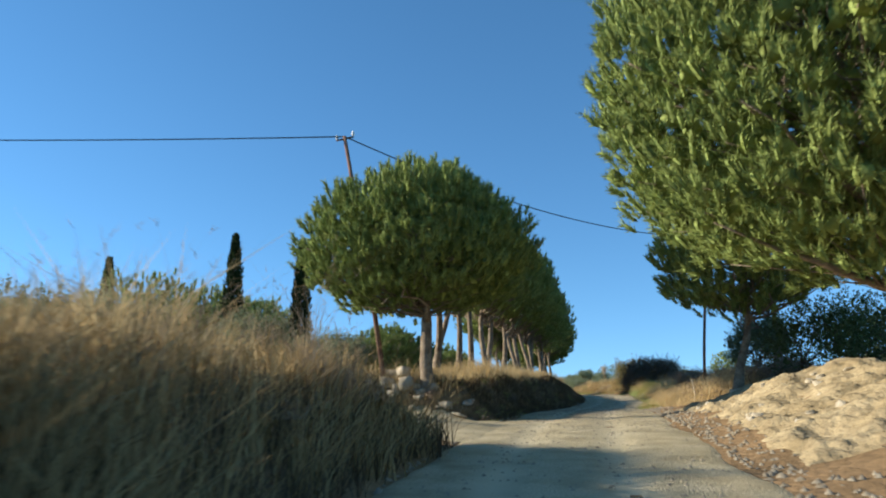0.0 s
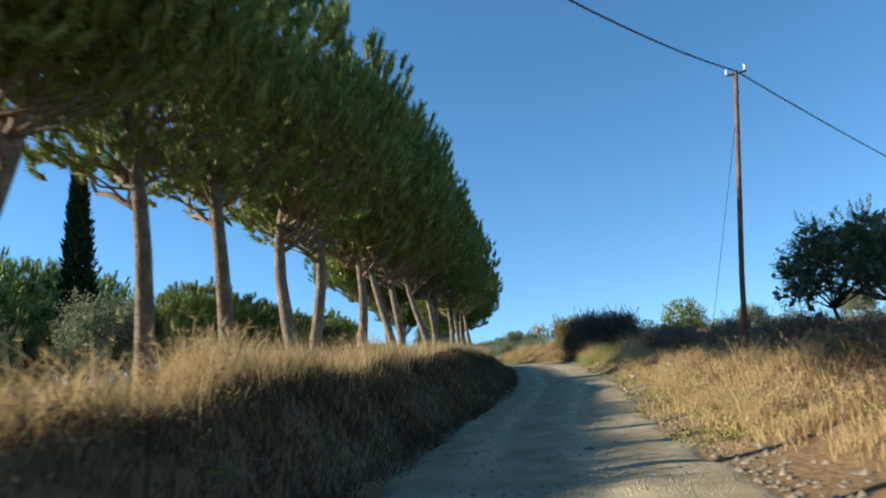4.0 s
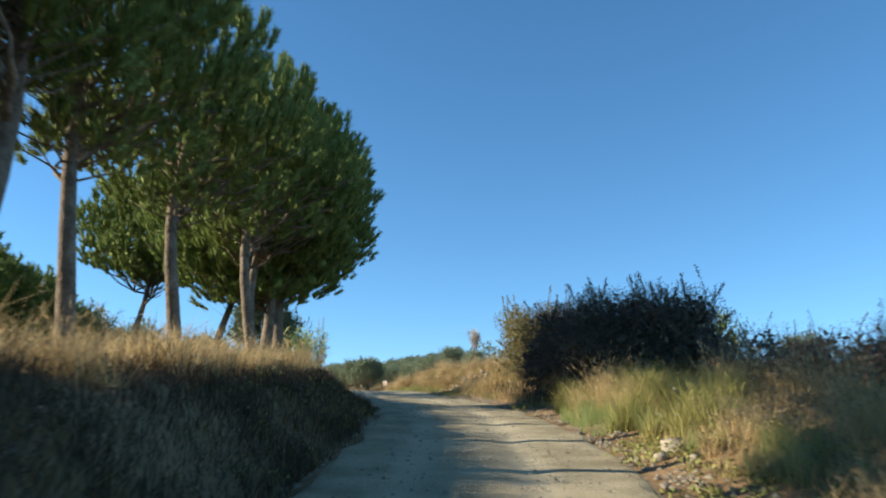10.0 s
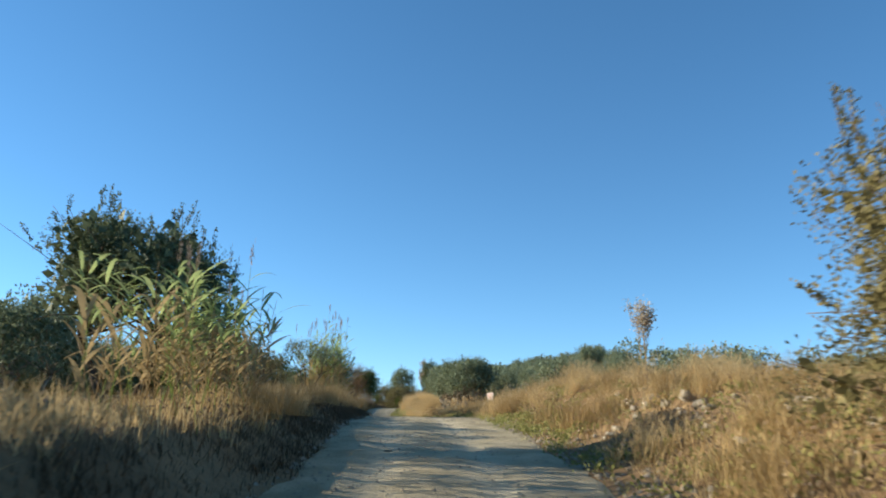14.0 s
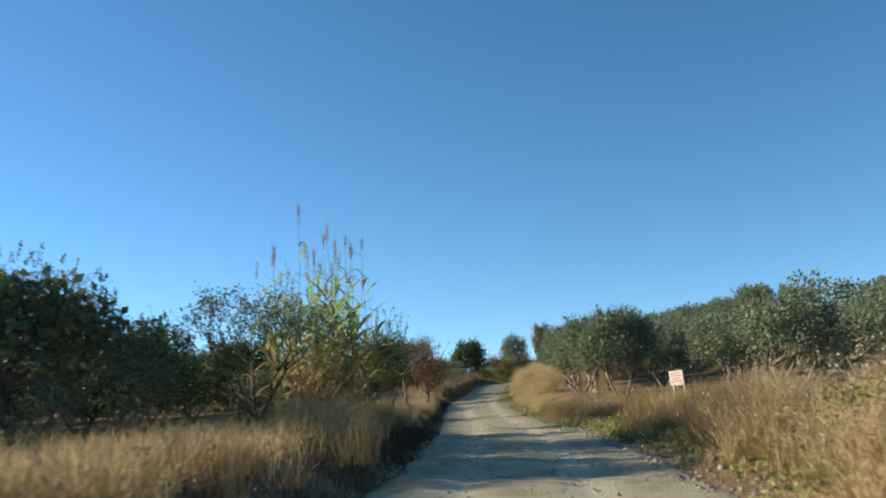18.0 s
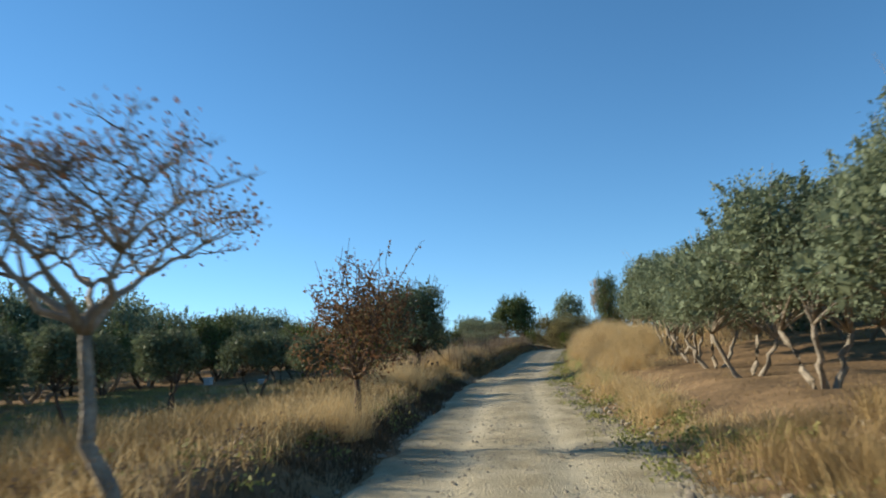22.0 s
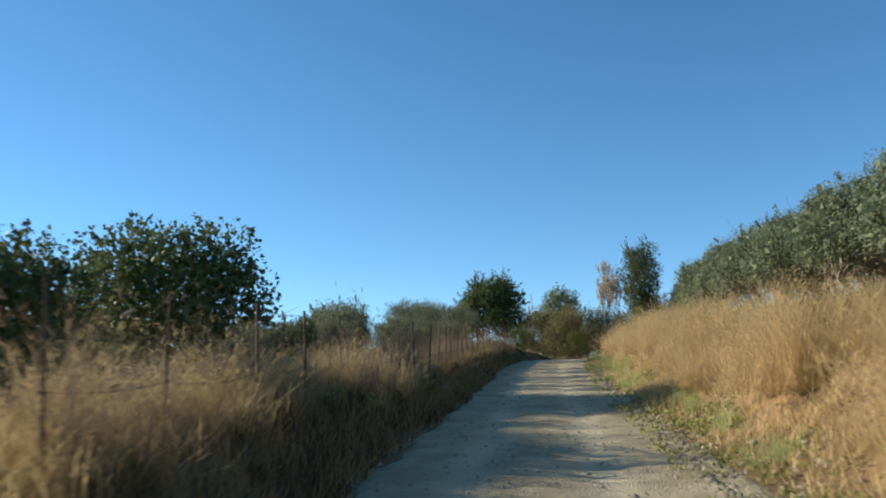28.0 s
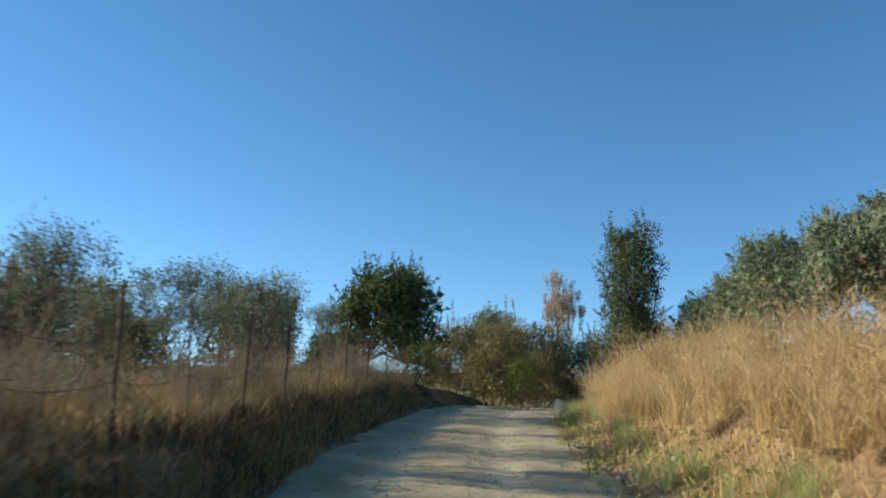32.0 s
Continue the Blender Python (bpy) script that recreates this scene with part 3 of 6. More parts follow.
# ---- broad-leaved trees and bushes ----
def build_broadleaf(seed, name, label, category, H, R, fork, stems, blobs, n, leaf, mat, bark, spiky=0.0, low=0.3, trunk_r=0.10, twigs=14, group="", flat=1.0, jitter=0.9, split=True, inner=260, clump=(0.36, 0.52)):
    """stems from the ground that fork at the height given; foliage in several clumps of leaves."""
    rng = np.random.default_rng(seed)
    tree = empty(name, label, category, group)
    heads = []
    for k in range(stems):
        a = 6.283 * k / stems + rng.uniform(-0.5, 0.5)
        out = (0.10 + 0.28 * (stems > 1)) * R
        foot = np.array([0.10 * (stems > 1) * math.cos(a), 0.10 * (stems > 1) * math.sin(a), -0.25])
        head = np.array([out * math.cos(a), out * math.sin(a), fork * rng.uniform(0.85, 1.15)])
        r = trunk_r * (0.75 if stems > 1 else 1.0)
        V, F = tube(bent(rng, foot, head, 0.04, 7), np.linspace(r * 1.2, r * 0.7, 7), 8)
        mesh_object("trunk", V, F, bark, tree, smooth=True)
        heads.append((head, r * 0.65, a))
    centres = []
    for k in range(blobs):
        a, e = 2.399 * k + rng.uniform(-0.3, 0.3), rng.uniform(0, 1)
        rr = R * rng.uniform(0.35, 0.72)
        z = H * low + (H * (1 - 0.20) - H * low) * ((k + 0.5) / blobs) ** 0.8
        shrink = 1 - 0.55 * max(0, (z / H - 0.55) / 0.45)
        centres.append(np.array([rr * shrink * math.cos(a), rr * shrink * math.sin(a), z]))
    limbs, fine = [], []
    for k, c in enumerate(centres):
        head, r, a = heads[k % len(heads)]
        limbs.append(tube(bent(rng, head, c, 0.06, 5), np.linspace(r * 0.7, r * 0.15, 5), 6))
        for j in range(max(1, twigs // 4)):
            q = c + rng.normal(0, 1, 3) * R * 0.22
            fine.append(tube(bent(rng, c * 0.7 + head * 0.3, q, 0.05, 4), np.linspace(r * 0.25, 0.004, 4), 4))
    if split:
        for V, F in limbs:
            mesh_object("limb", V, F, bark, tree)
        V, F = joined(fine)
    else:
        V, F = joined(limbs + fine)
    mesh_object("twig_mass", V, F, bark, tree)["kind"] = "stuff"
    cs = np.array(centres)
    pick = rng.integers(0, len(cs), n)
    d, f = lumpy(rng, n, 24)
    br = R * rng.uniform(*clump, len(cs))[pick]
    rad = br * rng.uniform(0.35, 1.06, n) ** 0.6 * f
    C = cs[pick] + d * rad[:, None] * [1, 1, 0.85 * flat]
    if spiky:
        shoots, count = [], (5 if split else 2) * blobs
        a0 = cs[np.arange(count) % blobs] + unit(rng.normal(0, 1, (count, 3)) + [0, 0, 0.7]) * R * 0.30 * [1, 1, 0.85 * flat]
        b0 = a0 + (unit(a0 - cs[np.arange(count) % blobs]) * 0.5 + [0, 0, 0.6] + rng.normal(0, 0.25, (count, 3))) * (spiky + 0.12 * R) * rng.uniform(0.6, 1.3, (count, 1))
        for p, q in zip(a0, b0):
            shoots.append(tube([p, p * 0.5 + q * 0.5 + rng.normal(0, 0.03, 3), q], [0.008, 0.006, 0.003], 4))
        V, F = joined(shoots)
        mesh_object("shoot_mass", V, F, bark, tree)["kind"] = "stuff"
        m = np.flatnonzero(rng.random(n) < 0.20)
        k = rng.integers(0, count, len(m))
        C[m] = a0[k] + (b0 - a0)[k] * rng.uniform(0, 1, (len(m), 1)) + rng.normal(0, 0.02, (len(m), 3))
    C[:, 2] = np.maximum(C[:, 2], 0.04)
    V, F = leaves(rng, C, d + [0, 0, 0.35], leaf[0], leaf[1], jitter)
    mesh_object("crown", V, F, mat, tree)
    if inner:
        pick = rng.integers(0, len(cs), inner)
        g = unit(rng.normal(0, 1, (inner, 3)))
        G = cs[pick] + g * R * rng.uniform(0.03, 0.24, (inner, 1)) * [1, 1, 0.8]
        G[:, 2] = np.maximum(G[:, 2], 0.15)
        V, F = leaves(rng, G, g, R * 0.11, R * 0.08, 1.0)
        mesh_object("inner_crown", V, F, mat, tree)
    return tree


def build_twiggy(seed, name, label, H, spread, fork, lean, levels, kids, n_leaf, leaf, mat, bark, trunk_r=0.07, up=0.5, angle=0.7, group="", low_leaf=2, kink=None):
    """A tree whose bare branches show, with few leaves."""
    rng = np.random.default_rng(seed)
    tree = empty(name, label, "tree", group)
    base, head = np.array([0.0, 0, -0.25]), np.array([lean[0], lean[1], fork])
    line = bent(rng, base, head, 0.04, 7)
    if kink:
        knee = np.array(kink)
        line = np.concatenate([bent(rng, base, knee, 0.02, 4), bent(rng, knee, head, 0.03, 5)[1:]])
    V, F = tube(line, np.linspace(trunk_r * 1.35, trunk_r * 0.8, len(line)), 9)
    mesh_object("trunk", V, F, bark, tree, smooth=True)
    tips, ends = [], [(head, unit(np.array([lean[0], lean[1], fork])), trunk_r * 0.7)]
    length = (H - fork) * 0.48
    levels_made = []
    for lev in range(levels):
        nxt, chunks = [], []
        for p, d, r in ends:
            m = kids + (2 if lev == 0 else 0)
            for k in range(m):
                a = 6.283 * k / m + rng.uniform(-0.6, 0.6)
                side = np.array([math.cos(a), math.sin(a), 0]) * spread
                q = unit(d * 0.7 + side * angle * rng.uniform(0.6, 1.4) + [0, 0, up] + rng.normal(0, 0.18, 3))
                e = p + q * length * rng.uniform(0.7, 1.2)
                chunks.append(tube(bent(rng, p, e, 0.04 * length, 5), np.linspace(r, r * 0.5, 5), 6 if lev < 2 else 4))
                nxt.append((e, q, r * 0.5))
                if lev >= levels - low_leaf:
                    tips += [p + (e - p) * t for t in (0.2, 0.35, 0.5, 0.65, 0.8, 1.0)]
        levels_made.append(chunks)
        ends, length = nxt, length * 0.62
    tips = np.array(tips)
    k = (H - fork) / (tips[:, 2].max() - fork)

    def fit_height(V):
        return head + (V - head) * k

    for V, F in levels_made[0]:
        mesh_object("limb", fit_height(V), F, bark, tree)
    V, F = joined([piece for some in levels_made[1:] for piece in some])
    mesh_object("twig_mass", fit_height(V), F, bark, tree)["kind"] = "stuff"
    C = fit_height(tips[rng.integers(0, len(tips), n_leaf)]) + rng.normal(0, 0.07, (n_leaf, 3))
    V, F = leaves(rng, C, rng.normal(0, 1, (n_leaf, 3)), leaf[0], leaf[1], 0.5)
    mesh_object("foliage", V, F, mat, tree)
    return tree


def build_cypress(seed, H, R):
    rng = np.random.default_rng(seed)
    tree = empty("cypress_tree", "tall narrow dark green cypress behind the olive trees", "tree", "cypresses")
    V, F = tube([(0, 0, -0.4), (0, 0, H * 0.5), (0, 0, H * 0.96)], [0.16, 0.10, 0.02], 7)
    mesh_object("trunk", V, F, M_TWIG, tree)
    n = 5200
    z = rng.random(n) ** 0.85
    prof = np.minimum(1, (z + 0.02) * 6) * (1 - z) ** 0.55
    a = rng.uniform(0, 6.283, n)
    r = R * prof * np.sqrt(rng.uniform(0.3, 1.05, n)) * (1 + 0.25 * np.sin(a * 5 + z * 40))
    C = np.stack([r * np.cos(a), r * np.sin(a), 0.3 + z * (H - 0.3)], 1)
    N = np.stack([np.cos(a) * 0.35, np.sin(a) * 0.35, np.ones(n)], 1)
    V, F = leaves(rng, C, N, 0.42, 0.13, 0.25)
    mesh_object("crown", V, F, M_CYPRESS, tree)
    return tree


# ---- reeds ----
def build_reed(seed, H, n_leaf, plume, dry):
    """A single cane: a stem, its long arching leaves and its plume."""
    rng = np.random.default_rng(seed)
    cane = empty("reed", "tall cane with long arching leaves beside the lane", "reed", "reeds")
    tip = np.array([rng.normal(0, 0.12), rng.normal(0, 0.12), 1.0]) * H
    stem = bent(rng, (0, 0, -0.1), tip, 0.04, 7)
    V, F = tube(stem, np.linspace(0.013, 0.004, 7), 5)
    mesh_object("stem", V, F, M_REEDDRY if dry else M_REED, cane)
    for k in range(n_leaf):
        t = 0.25 + 0.72 * k / n_leaf
        p = stem[0] + (stem[-1] - stem[0]) * t
        a = 2.6 * k + rng.uniform(-0.5, 0.5)
        out = np.array([math.cos(a), math.sin(a), 0])
        L = rng.uniform(0.5, 0.85) * (1.1 - 0.4 * abs(t - 0.6))
        u = np.linspace(0, 1, 6)[:, None]
        mid = p + out * L * u * (0.85 + 0.1 * u) + np.array([0, 0, 1]) * L * (0.95 * u - 0.80 * u**2 * rng.uniform(0.3, 1.2))
        w = 0.036 * np.sin(np.pi * np.clip(u * 0.85 + 0.12, 0, 1)) + 0.001
        side = np.cross(out, [0, 0, 1])
        V = np.stack([mid - side * w, mid + side * w], 1).reshape(-1, 3)
        i = np.arange(5) * 2
        mesh_object("leaf", V, np.stack([i, i + 1, i + 3, i + 2], 1), M_REEDDRY if k < n_leaf * (0.7 if dry else 0.34) else M_REED, cane)
    if plume:
        m = 46
        u = rng.random(m)
        C = stem[-1] + np.stack([rng.normal(0, 0.02, m), rng.normal(0, 0.02, m), u * 0.42 - 0.05], 1)
        V, F = needles(rng, C, np.tile([0, 0, 1.0], (m, 1)), 1, 0.13, 0.012, 0.22)
        mesh_object("plume", V, F, M_PLUME, cane)
    return cane


# ---- grass ----
def grass(name, label, bands, mat, seed, seedy=0.0):
    """Blades in bands (s0, s1, d0, d1, blades per square metre, height, clumping)."""
    rng = np.random.default_rng(seed)
    vs = []
    for s0, s1, da, db, per, h, clump in bands:
        d0, d1 = min(da, db), max(da, db)
        n = int((s1 - s0) * abs(d1 - d0) * per)
        m = max(n // 26, 1)
        cs, cd = rng.uniform(s0, s1, m), rng.uniform(d0, d1, m)
        ch = rng.uniform(0.55, 1.25, m)
        k = rng.integers(0, m, n)
        free = rng.random(n) > clump
        s = np.where(free, rng.uniform(s0, s1, n), cs[k] + rng.normal(0, 0.13, n))
        d = np.where(free, rng.uniform(d0, d1, n), cd[k] + rng.normal(0, 0.13, n))
        side_of = np.sign(d0 + d1)
        d = d + 0.55 * vnoise(s * 0.55, d * 0.2 + 3, 1) + 0.25 * vnoise(s * 1.7, d * 0.2, 2)
        d = side_of * np.maximum(side_of * d, (np.interp(s, *R_EDGE) if side_of > 0 else 2.1) - 0.1 + 0.3 * vnoise(s * 0.9, d * 0, 0))
        x, y = at(s, d)
        keep = vnoise(x * 0.7 + 9, y * 0.7, 2) + rng.uniform(-0.4, 0.4, n) > -0.32
        x, y, k, free = x[keep], y[keep], k[keep], free[keep]
        n = len(x)
        P = np.stack([x, y, land(x, y) - 0.02], 1)
        hh = h * np.where(free, rng.uniform(0.4, 0.9, n), ch[k] * rng.uniform(0.6, 1.15, n)) * (1 + 0.7 * vnoise(x * 0.5, y * 0.5))
        a = rng.uniform(0, 6.283, n)
        tilt = np.abs(rng.normal(0, 0.65, n)) * hh
        lean = np.stack([np.cos(a) * tilt, np.sin(a) * tilt, np.zeros(n)], 1)
        b = rng.uniform(0, 6.283, n)
        w = (rng.uniform(0.004, 0.010, n) * (0.7 + 0.6 * h))[:, None]
        side = np.stack([np.cos(b), np.sin(b), np.zeros(n)], 1) * w
        up = np.stack([np.zeros(n), np.zeros(n), hh], 1)
        mid = P + up * 0.55 + lean * 0.35
        tip = P + up * rng.uniform(0.85, 1.0, n)[:, None] + lean * 1.1
        vs.append(np.stack([P - side, P + side, mid + side * 0.8, mid - side * 0.8, tip], 1))
    V = np.concatenate(vs)
    n = len(V)
    i = np.arange(n)[:, None] * 5
    F = np.concatenate([i + [0, 1, 2], i + [0, 2, 3], i + [3, 2, 4]])
    ob = mesh_object(name, V.reshape(-1, 3), F, mat)
    return tagged(ob, label, "grass", kind="stuff")


def herbs(name, label, bands, mat, seed, leaf=(0.07, 0.04)):
    """Low leafy weeds: rosettes of small leaves in bands (s0, s1, d0, d1, plants per square metre, height)."""
    rng = np.random.default_rng(seed)
    out = []
    for s0, s1, d0, d1, per, h in bands:
        n = int((s1 - s0) * abs(d1 - d0) * per)
        s, d = rng.uniform(s0, s1, n), rng.uniform(min(d0, d1), max(d0, d1), n)
        d = d + 0.5 * vnoise(s * 0.6, d * 0.2, 2)
        x, y = at(s, d)
        keep = (vnoise(x * 0.9, y * 0.9 + 5, 0) + rng.uniform(-0.25, 0.25, n) > 0.0) & (np.abs(d) > np.where(d > 0, np.interp(s, *R_EDGE) - 0.1, 2.0))
        x, y = x[keep], y[keep]
        n = len(x)
        k = np.repeat(np.arange(n), 14)
        P = np.stack([x, y, land(x, y)], 1)[k]
        hh = (h * rng.uniform(0.4, 1.2, n))[k]
        P = P + np.stack([rng.normal(0, 0.09, len(k)), rng.normal(0, 0.09, len(k)), rng.uniform(0, 1, len(k)) * hh], 1)
        out.append(leaves(rng, P, np.tile([0, 0, 0.35], (len(k), 1)), leaf[0], leaf[1], 0.7))
    V, F = joined(out)
    return tagged(mesh_object(name, V, F, mat), label, "weeds", kind="stuff")


# ---- mounds of fine dry stems ----
def build_mound(seed, label, R, H, n, mat, stiff=0.5, heads=0.35, name="dry_tuft", group="dry tufts", wide=1.0):
    """A rounded tuft: fine stems that rise from one place and spread, many with a feathery head."""
    rng = np.random.default_rng(seed)
    tuft = empty(name, label, "grass tuft", group)
    a, t = rng.uniform(0, 6.283, n), np.sqrt(rng.random(n))
    out = np.stack([np.cos(a), np.sin(a), np.zeros(n)], 1)
    knots = rng.normal(0, 0.42 * R, (9, 2))
    k = rng.integers(0, 9, n)
    foot = np.column_stack([knots[k] + rng.normal(0, 0.10 * R, (n, 2)), np.zeros(n)])
    tall = (rng.uniform(0.6, 1.1, 9) * np.exp(-((np.hypot(*knots.T) / R) ** 2)))[k]
    h = H * tall * rng.uniform(0.45, 1.1, n) + 0.05
    foot[:, 2] = -0.06
    droop = rng.normal(0, 0.34, (n, 3)) * h[:, None] * [1, 1, 0.2]
    tip = foot + out * (t * R * 0.35)[:, None] + droop + np.stack([np.zeros(n), np.zeros(n), h], 1)
    mid = foot * 0.5 + tip * 0.5 - droop * 0.25 + np.stack([np.zeros(n), np.zeros(n), h * 0.14 * stiff], 1)
    b = rng.uniform(0, 6.283, n)
    side = np.stack([np.cos(b), np.sin(b), np.zeros(n)], 1) * rng.uniform(0.002, 0.0045, (n, 1)) * wide
    V = np.stack([foot - side, foot + side, mid + side * 0.8, mid - side * 0.8, tip], 1)
    i = np.arange(n)[:, None] * 5
    stems = (V.reshape(-1, 3), np.concatenate([i + [0, 1, 2], i + [0, 2, 3], i + [3, 2, 4]]))
    m = rng.random(n) < heads
    D = unit(tip[m] - mid[m])
    feather = needles(rng, tip[m] - D * 0.10, D, 4, 0.11, 0.008, 0.45)
    mesh_object("stem_mass", *stems, mat, tuft)["kind"] = "stuff"
    if name in ("dry_tuft", "weed_stalk"):
        mesh_object("seed_head", *feather, mat, tuft)["kind"] = "stuff"
    return tuft


# ---- poles and cables ----
def build_pole(base, top, label):
    pole = empty("utility_pole", label, "pole", "utility poles")
    pole.location = base
    t = np.array(top) - np.array(base)
    V, F = tube([(0, 0, -0.6), t * 0.3, t * 0.7, t], [0.082, 0.076, 0.068, 0.06], 12)
    mesh_object("shaft", V, F, M_POLE, pole, smooth=True)
    V, F = tube([t + [-0.28, 0, -0.12], t + [0.30, 0.05, -0.02]], [0.03, 0.03], 6)
    mesh_object("bracket", V, F, M_IRON, pole)
    for e in ((-0.26, 0, -0.02), (0.28, 0.05, 0.10)):
        V, F = tube([t + e + np.array([0, 0, -0.09]), t + e + np.array([0, 0, -0.02]), t + e + np.array([0, 0, 0.03]), t + e + np.array([0, 0, 0.07])], [0.02, 0.05, 0.035, 0.045], 10)
        mesh_object("insulator", V, F, M_WHITE, pole, "white ceramic insulator", smooth=True)
    return pole


def cable(a, b, sag, r=0.022, name="power_cable", label="black overhead cable hung between the poles", mat=M_CABLE, cat="cable"):
    a, b = np.array(a, float), np.array(b, float)
    u = np.linspace(0, 1, 24)[:, None]
    V, F = tube(a + (b - a) * u - np.array([0, 0, 4 * sag]) * u * (1 - u), np.full(24, r), 5)
    return tagged(mesh_object(name, V, F, mat), label, cat)


def stone_mesh(rng, size):
    """An uneven stone, from a cube cut to sixteen odd corners."""
    lon, lat = 7, 5
    th = np.linspace(0, np.pi, lat)
    V = []
    for i, t in enumerate(th):
        for j in range(lon):
            a = 6.283 * j / lon + 0.4 * i
            r = rng.uniform(0.84, 1.10)
            e = 0.27
            cx, cy, cz = math.sin(t) * math.cos(a), math.sin(t) * math.sin(a), math.cos(t)
            V.append([np.sign(cx) * abs(cx) ** e * r * size[0], np.sign(cy) * abs(cy) ** e * r * size[1], np.sign(cz) * abs(cz) ** e * r * size[2]])
    F = [[i * lon + j, i * lon + (j + 1) % lon, (i + 1) * lon + (j + 1) % lon, (i + 1) * lon + j] for i in range(lat - 1) for j in range(lon)]
    return np.array(V) * 0.5, np.array(F)[:, ::-1]

# ================= the place =================
R0 = np.random.default_rng(5)

# ---- the row of pines on the left bank ----
pine_a = build_pine(1, 6.25, 2.1, 3.15, 620, "round stone pine with a thick bare trunk on the bank", 1.5, (-0.55, 0.2), 0.8, 0.33, 8, low=0.7, shoot=0.35)
pine_a.matrix_basis = placed(on(-4.13, -5.26), 0)
pine_b = build_pine(2, 7.3, 2.9, 2.35, 330, "tall stone pine with a dark dense crown on the bank", size=0.33, per=7, low=0.5, shoot=0.37)
pine_c = build_pine(3, 7.7, 3.2, 2.4, 330, "stone pine with a leaning trunk and dark crown", 1.0, (0.3, 0.15), size=0.33, per=7, low=0.5, shoot=0.37)
pine_g = build_pine(12, 7.0, 2.9, 2.1, 150, "slender open-crowned pine with bare lower limbs on the bank", 1.05, (-0.2, 0.2), size=0.36, per=7, limbs=16, low=0.7, core=False, shoot=0.36)
sized_copies(pine_b, ((-1.5, -4.9, 1.02), (14.5, -5.1, 1.10), (20.1, -5.6, 1.14), (48.6, -5.1, 0.99)), R0)
sized_copies(pine_c, ((0.8, -5.1, 0.97), (17.2, -5.0, 1.10), (23.6, -5.3, 1.11), (53.6, -6.7, 1.0)), R0)
sized_copies(pine_g, ((3.8, -5.0, 1.04), (6.3, -5.0, 1.06), (9.1, -5.0, 1.09), (12.0, -5.2, 1.12), (36.5, -5.4, 1.10), (38.6, -5.6, 1.0), (42.2, -5.5, 1.0), (45.7, -4.95, 1.0)), R0)
pine_f = build_pine(7, 7.6, 2.1, 2.8, 430, "wide stone pine with crooked trunk, last of the row", 1.35, (-0.4, -0.9), 0.9, 0.34, 7, low=0.6, shoot=0.37)
pine_f.matrix_basis = placed(put(52.3, -4.7), 0, 1.05)
copy_thing(pine_f, placed(put(50.9, -5.1), 250, 1.0))
copy_thing(pine_c, placed(put(53.8, -9.4), 60, 0.85))
copy_thing(pine_b, placed(put(29.8, -6.0), 200, 1.15))
copy_thing(pine_c, placed(put(33.2, -6.0), 290, 1.07))
copy_thing(pine_c, placed(put(27.0, -8.6), 40, 0.95))
copy_thing(pine_b, placed(put(35.4, -8.8), 120, 0.95))

# ---- young pines in the shade behind the row ----
young = build_pine(11, 2.9, 0.35, 1.5, 110, "young bushy pine in the shade behind the row", 0.6, (0.1, 0), 0.9, 0.30, 7, 8, low=0.9, shoot=0.3)
young.matrix_basis = placed(put(47.0, -14.2), 0, 1.1)
for s, d, f in ((50.0, -17.3, 1.2), (53.2, -14.0, 1.05), (55.8, -15.6, 1.3), (58.6, -14.6, 1.1), (61.5, -15.8, 1.25), (64.5, -14.8, 1.0), (44.0, -17.5, 1.25), (41.0, -16.9, 1.15), (38.0, -17.7, 1.2), (34.5, -17.1, 1.2), (31.0, -15.5, 1.2), (27.5, -16.5, 1.3), (24.0, -15.1, 1.15)):
    copy_thing(young, placed(put(s, d), s * 37, f))

# ---- pines on the right at the side track ----
pine_d = build_pine(4, 9.2, 1.9, 4.2, 950, "huge bushy green pine overhanging the lane", 1.7, (-0.2, 0.0), 0.95, 0.42, 8, 16, (0.15, 0.018, 50), 0.8, 0.40)
pine_d.matrix_basis = placed(on(5.5, -13.2), 0)
pine_e = build_pine(6, 6.0, 2.1, 2.4, 260, "stone pine with a bright green top beside the sandy heap", 1.0, (0.55, -0.1), size=0.34, per=8, low=0.35, shoot=0.38)
pine_e.matrix_basis = placed(on(4.4, -3.3), 0)

# ---- far pines and cypresses beyond the olive grove ----
pine_far = build_pine(9, 6.2, 1.2, 3.3, 75, "round green stone pine far beyond the olive grove", 1.0, (0, 0), 0.9, 0.72, 10, 5, (0.22, 0.035, 12), 0.6, 0.5)
belt = [at(s, d) for s, d in ((31, -35), (37, -36), (43, -34.5), (49, -36), (55, -35), (61, -36.5), (25, -36), (67, -35.5))]
far_spots = [at(s, d) for s, d in ((24, -44), (31, -47), (38, -45), (45, -44), (52, -46), (59, -43), (66, -45), (73, -47), (81, -48), (12, -50), (90, -52))]
spread_copies(pine_far, [on(float(x), float(y)) for x, y in far_spots], R0, 0.95, 1.2)
copy_thing(pine_far, placed(put(78, 26, 0.1), 20, 0.62))
for k, (x, y) in enumerate(belt):
    copy_thing(pine_far, placed(on(float(x), float(y)), 50 * k, 1.3))
cyp = build_cypress(8, 13.0, 1.0)
for k, (x, y, f) in enumerate(((-29.1, 29.9, 1.0), (-23.5, 31.0, 0.95), (-50.7, 42.9, 1.1), (-60.0, 36.0, 1.05))):
    m = placed(on(x, y), 40 * k, f)
    if k:
        copy_thing(cyp, m)
    else:
        cyp.matrix_basis = m

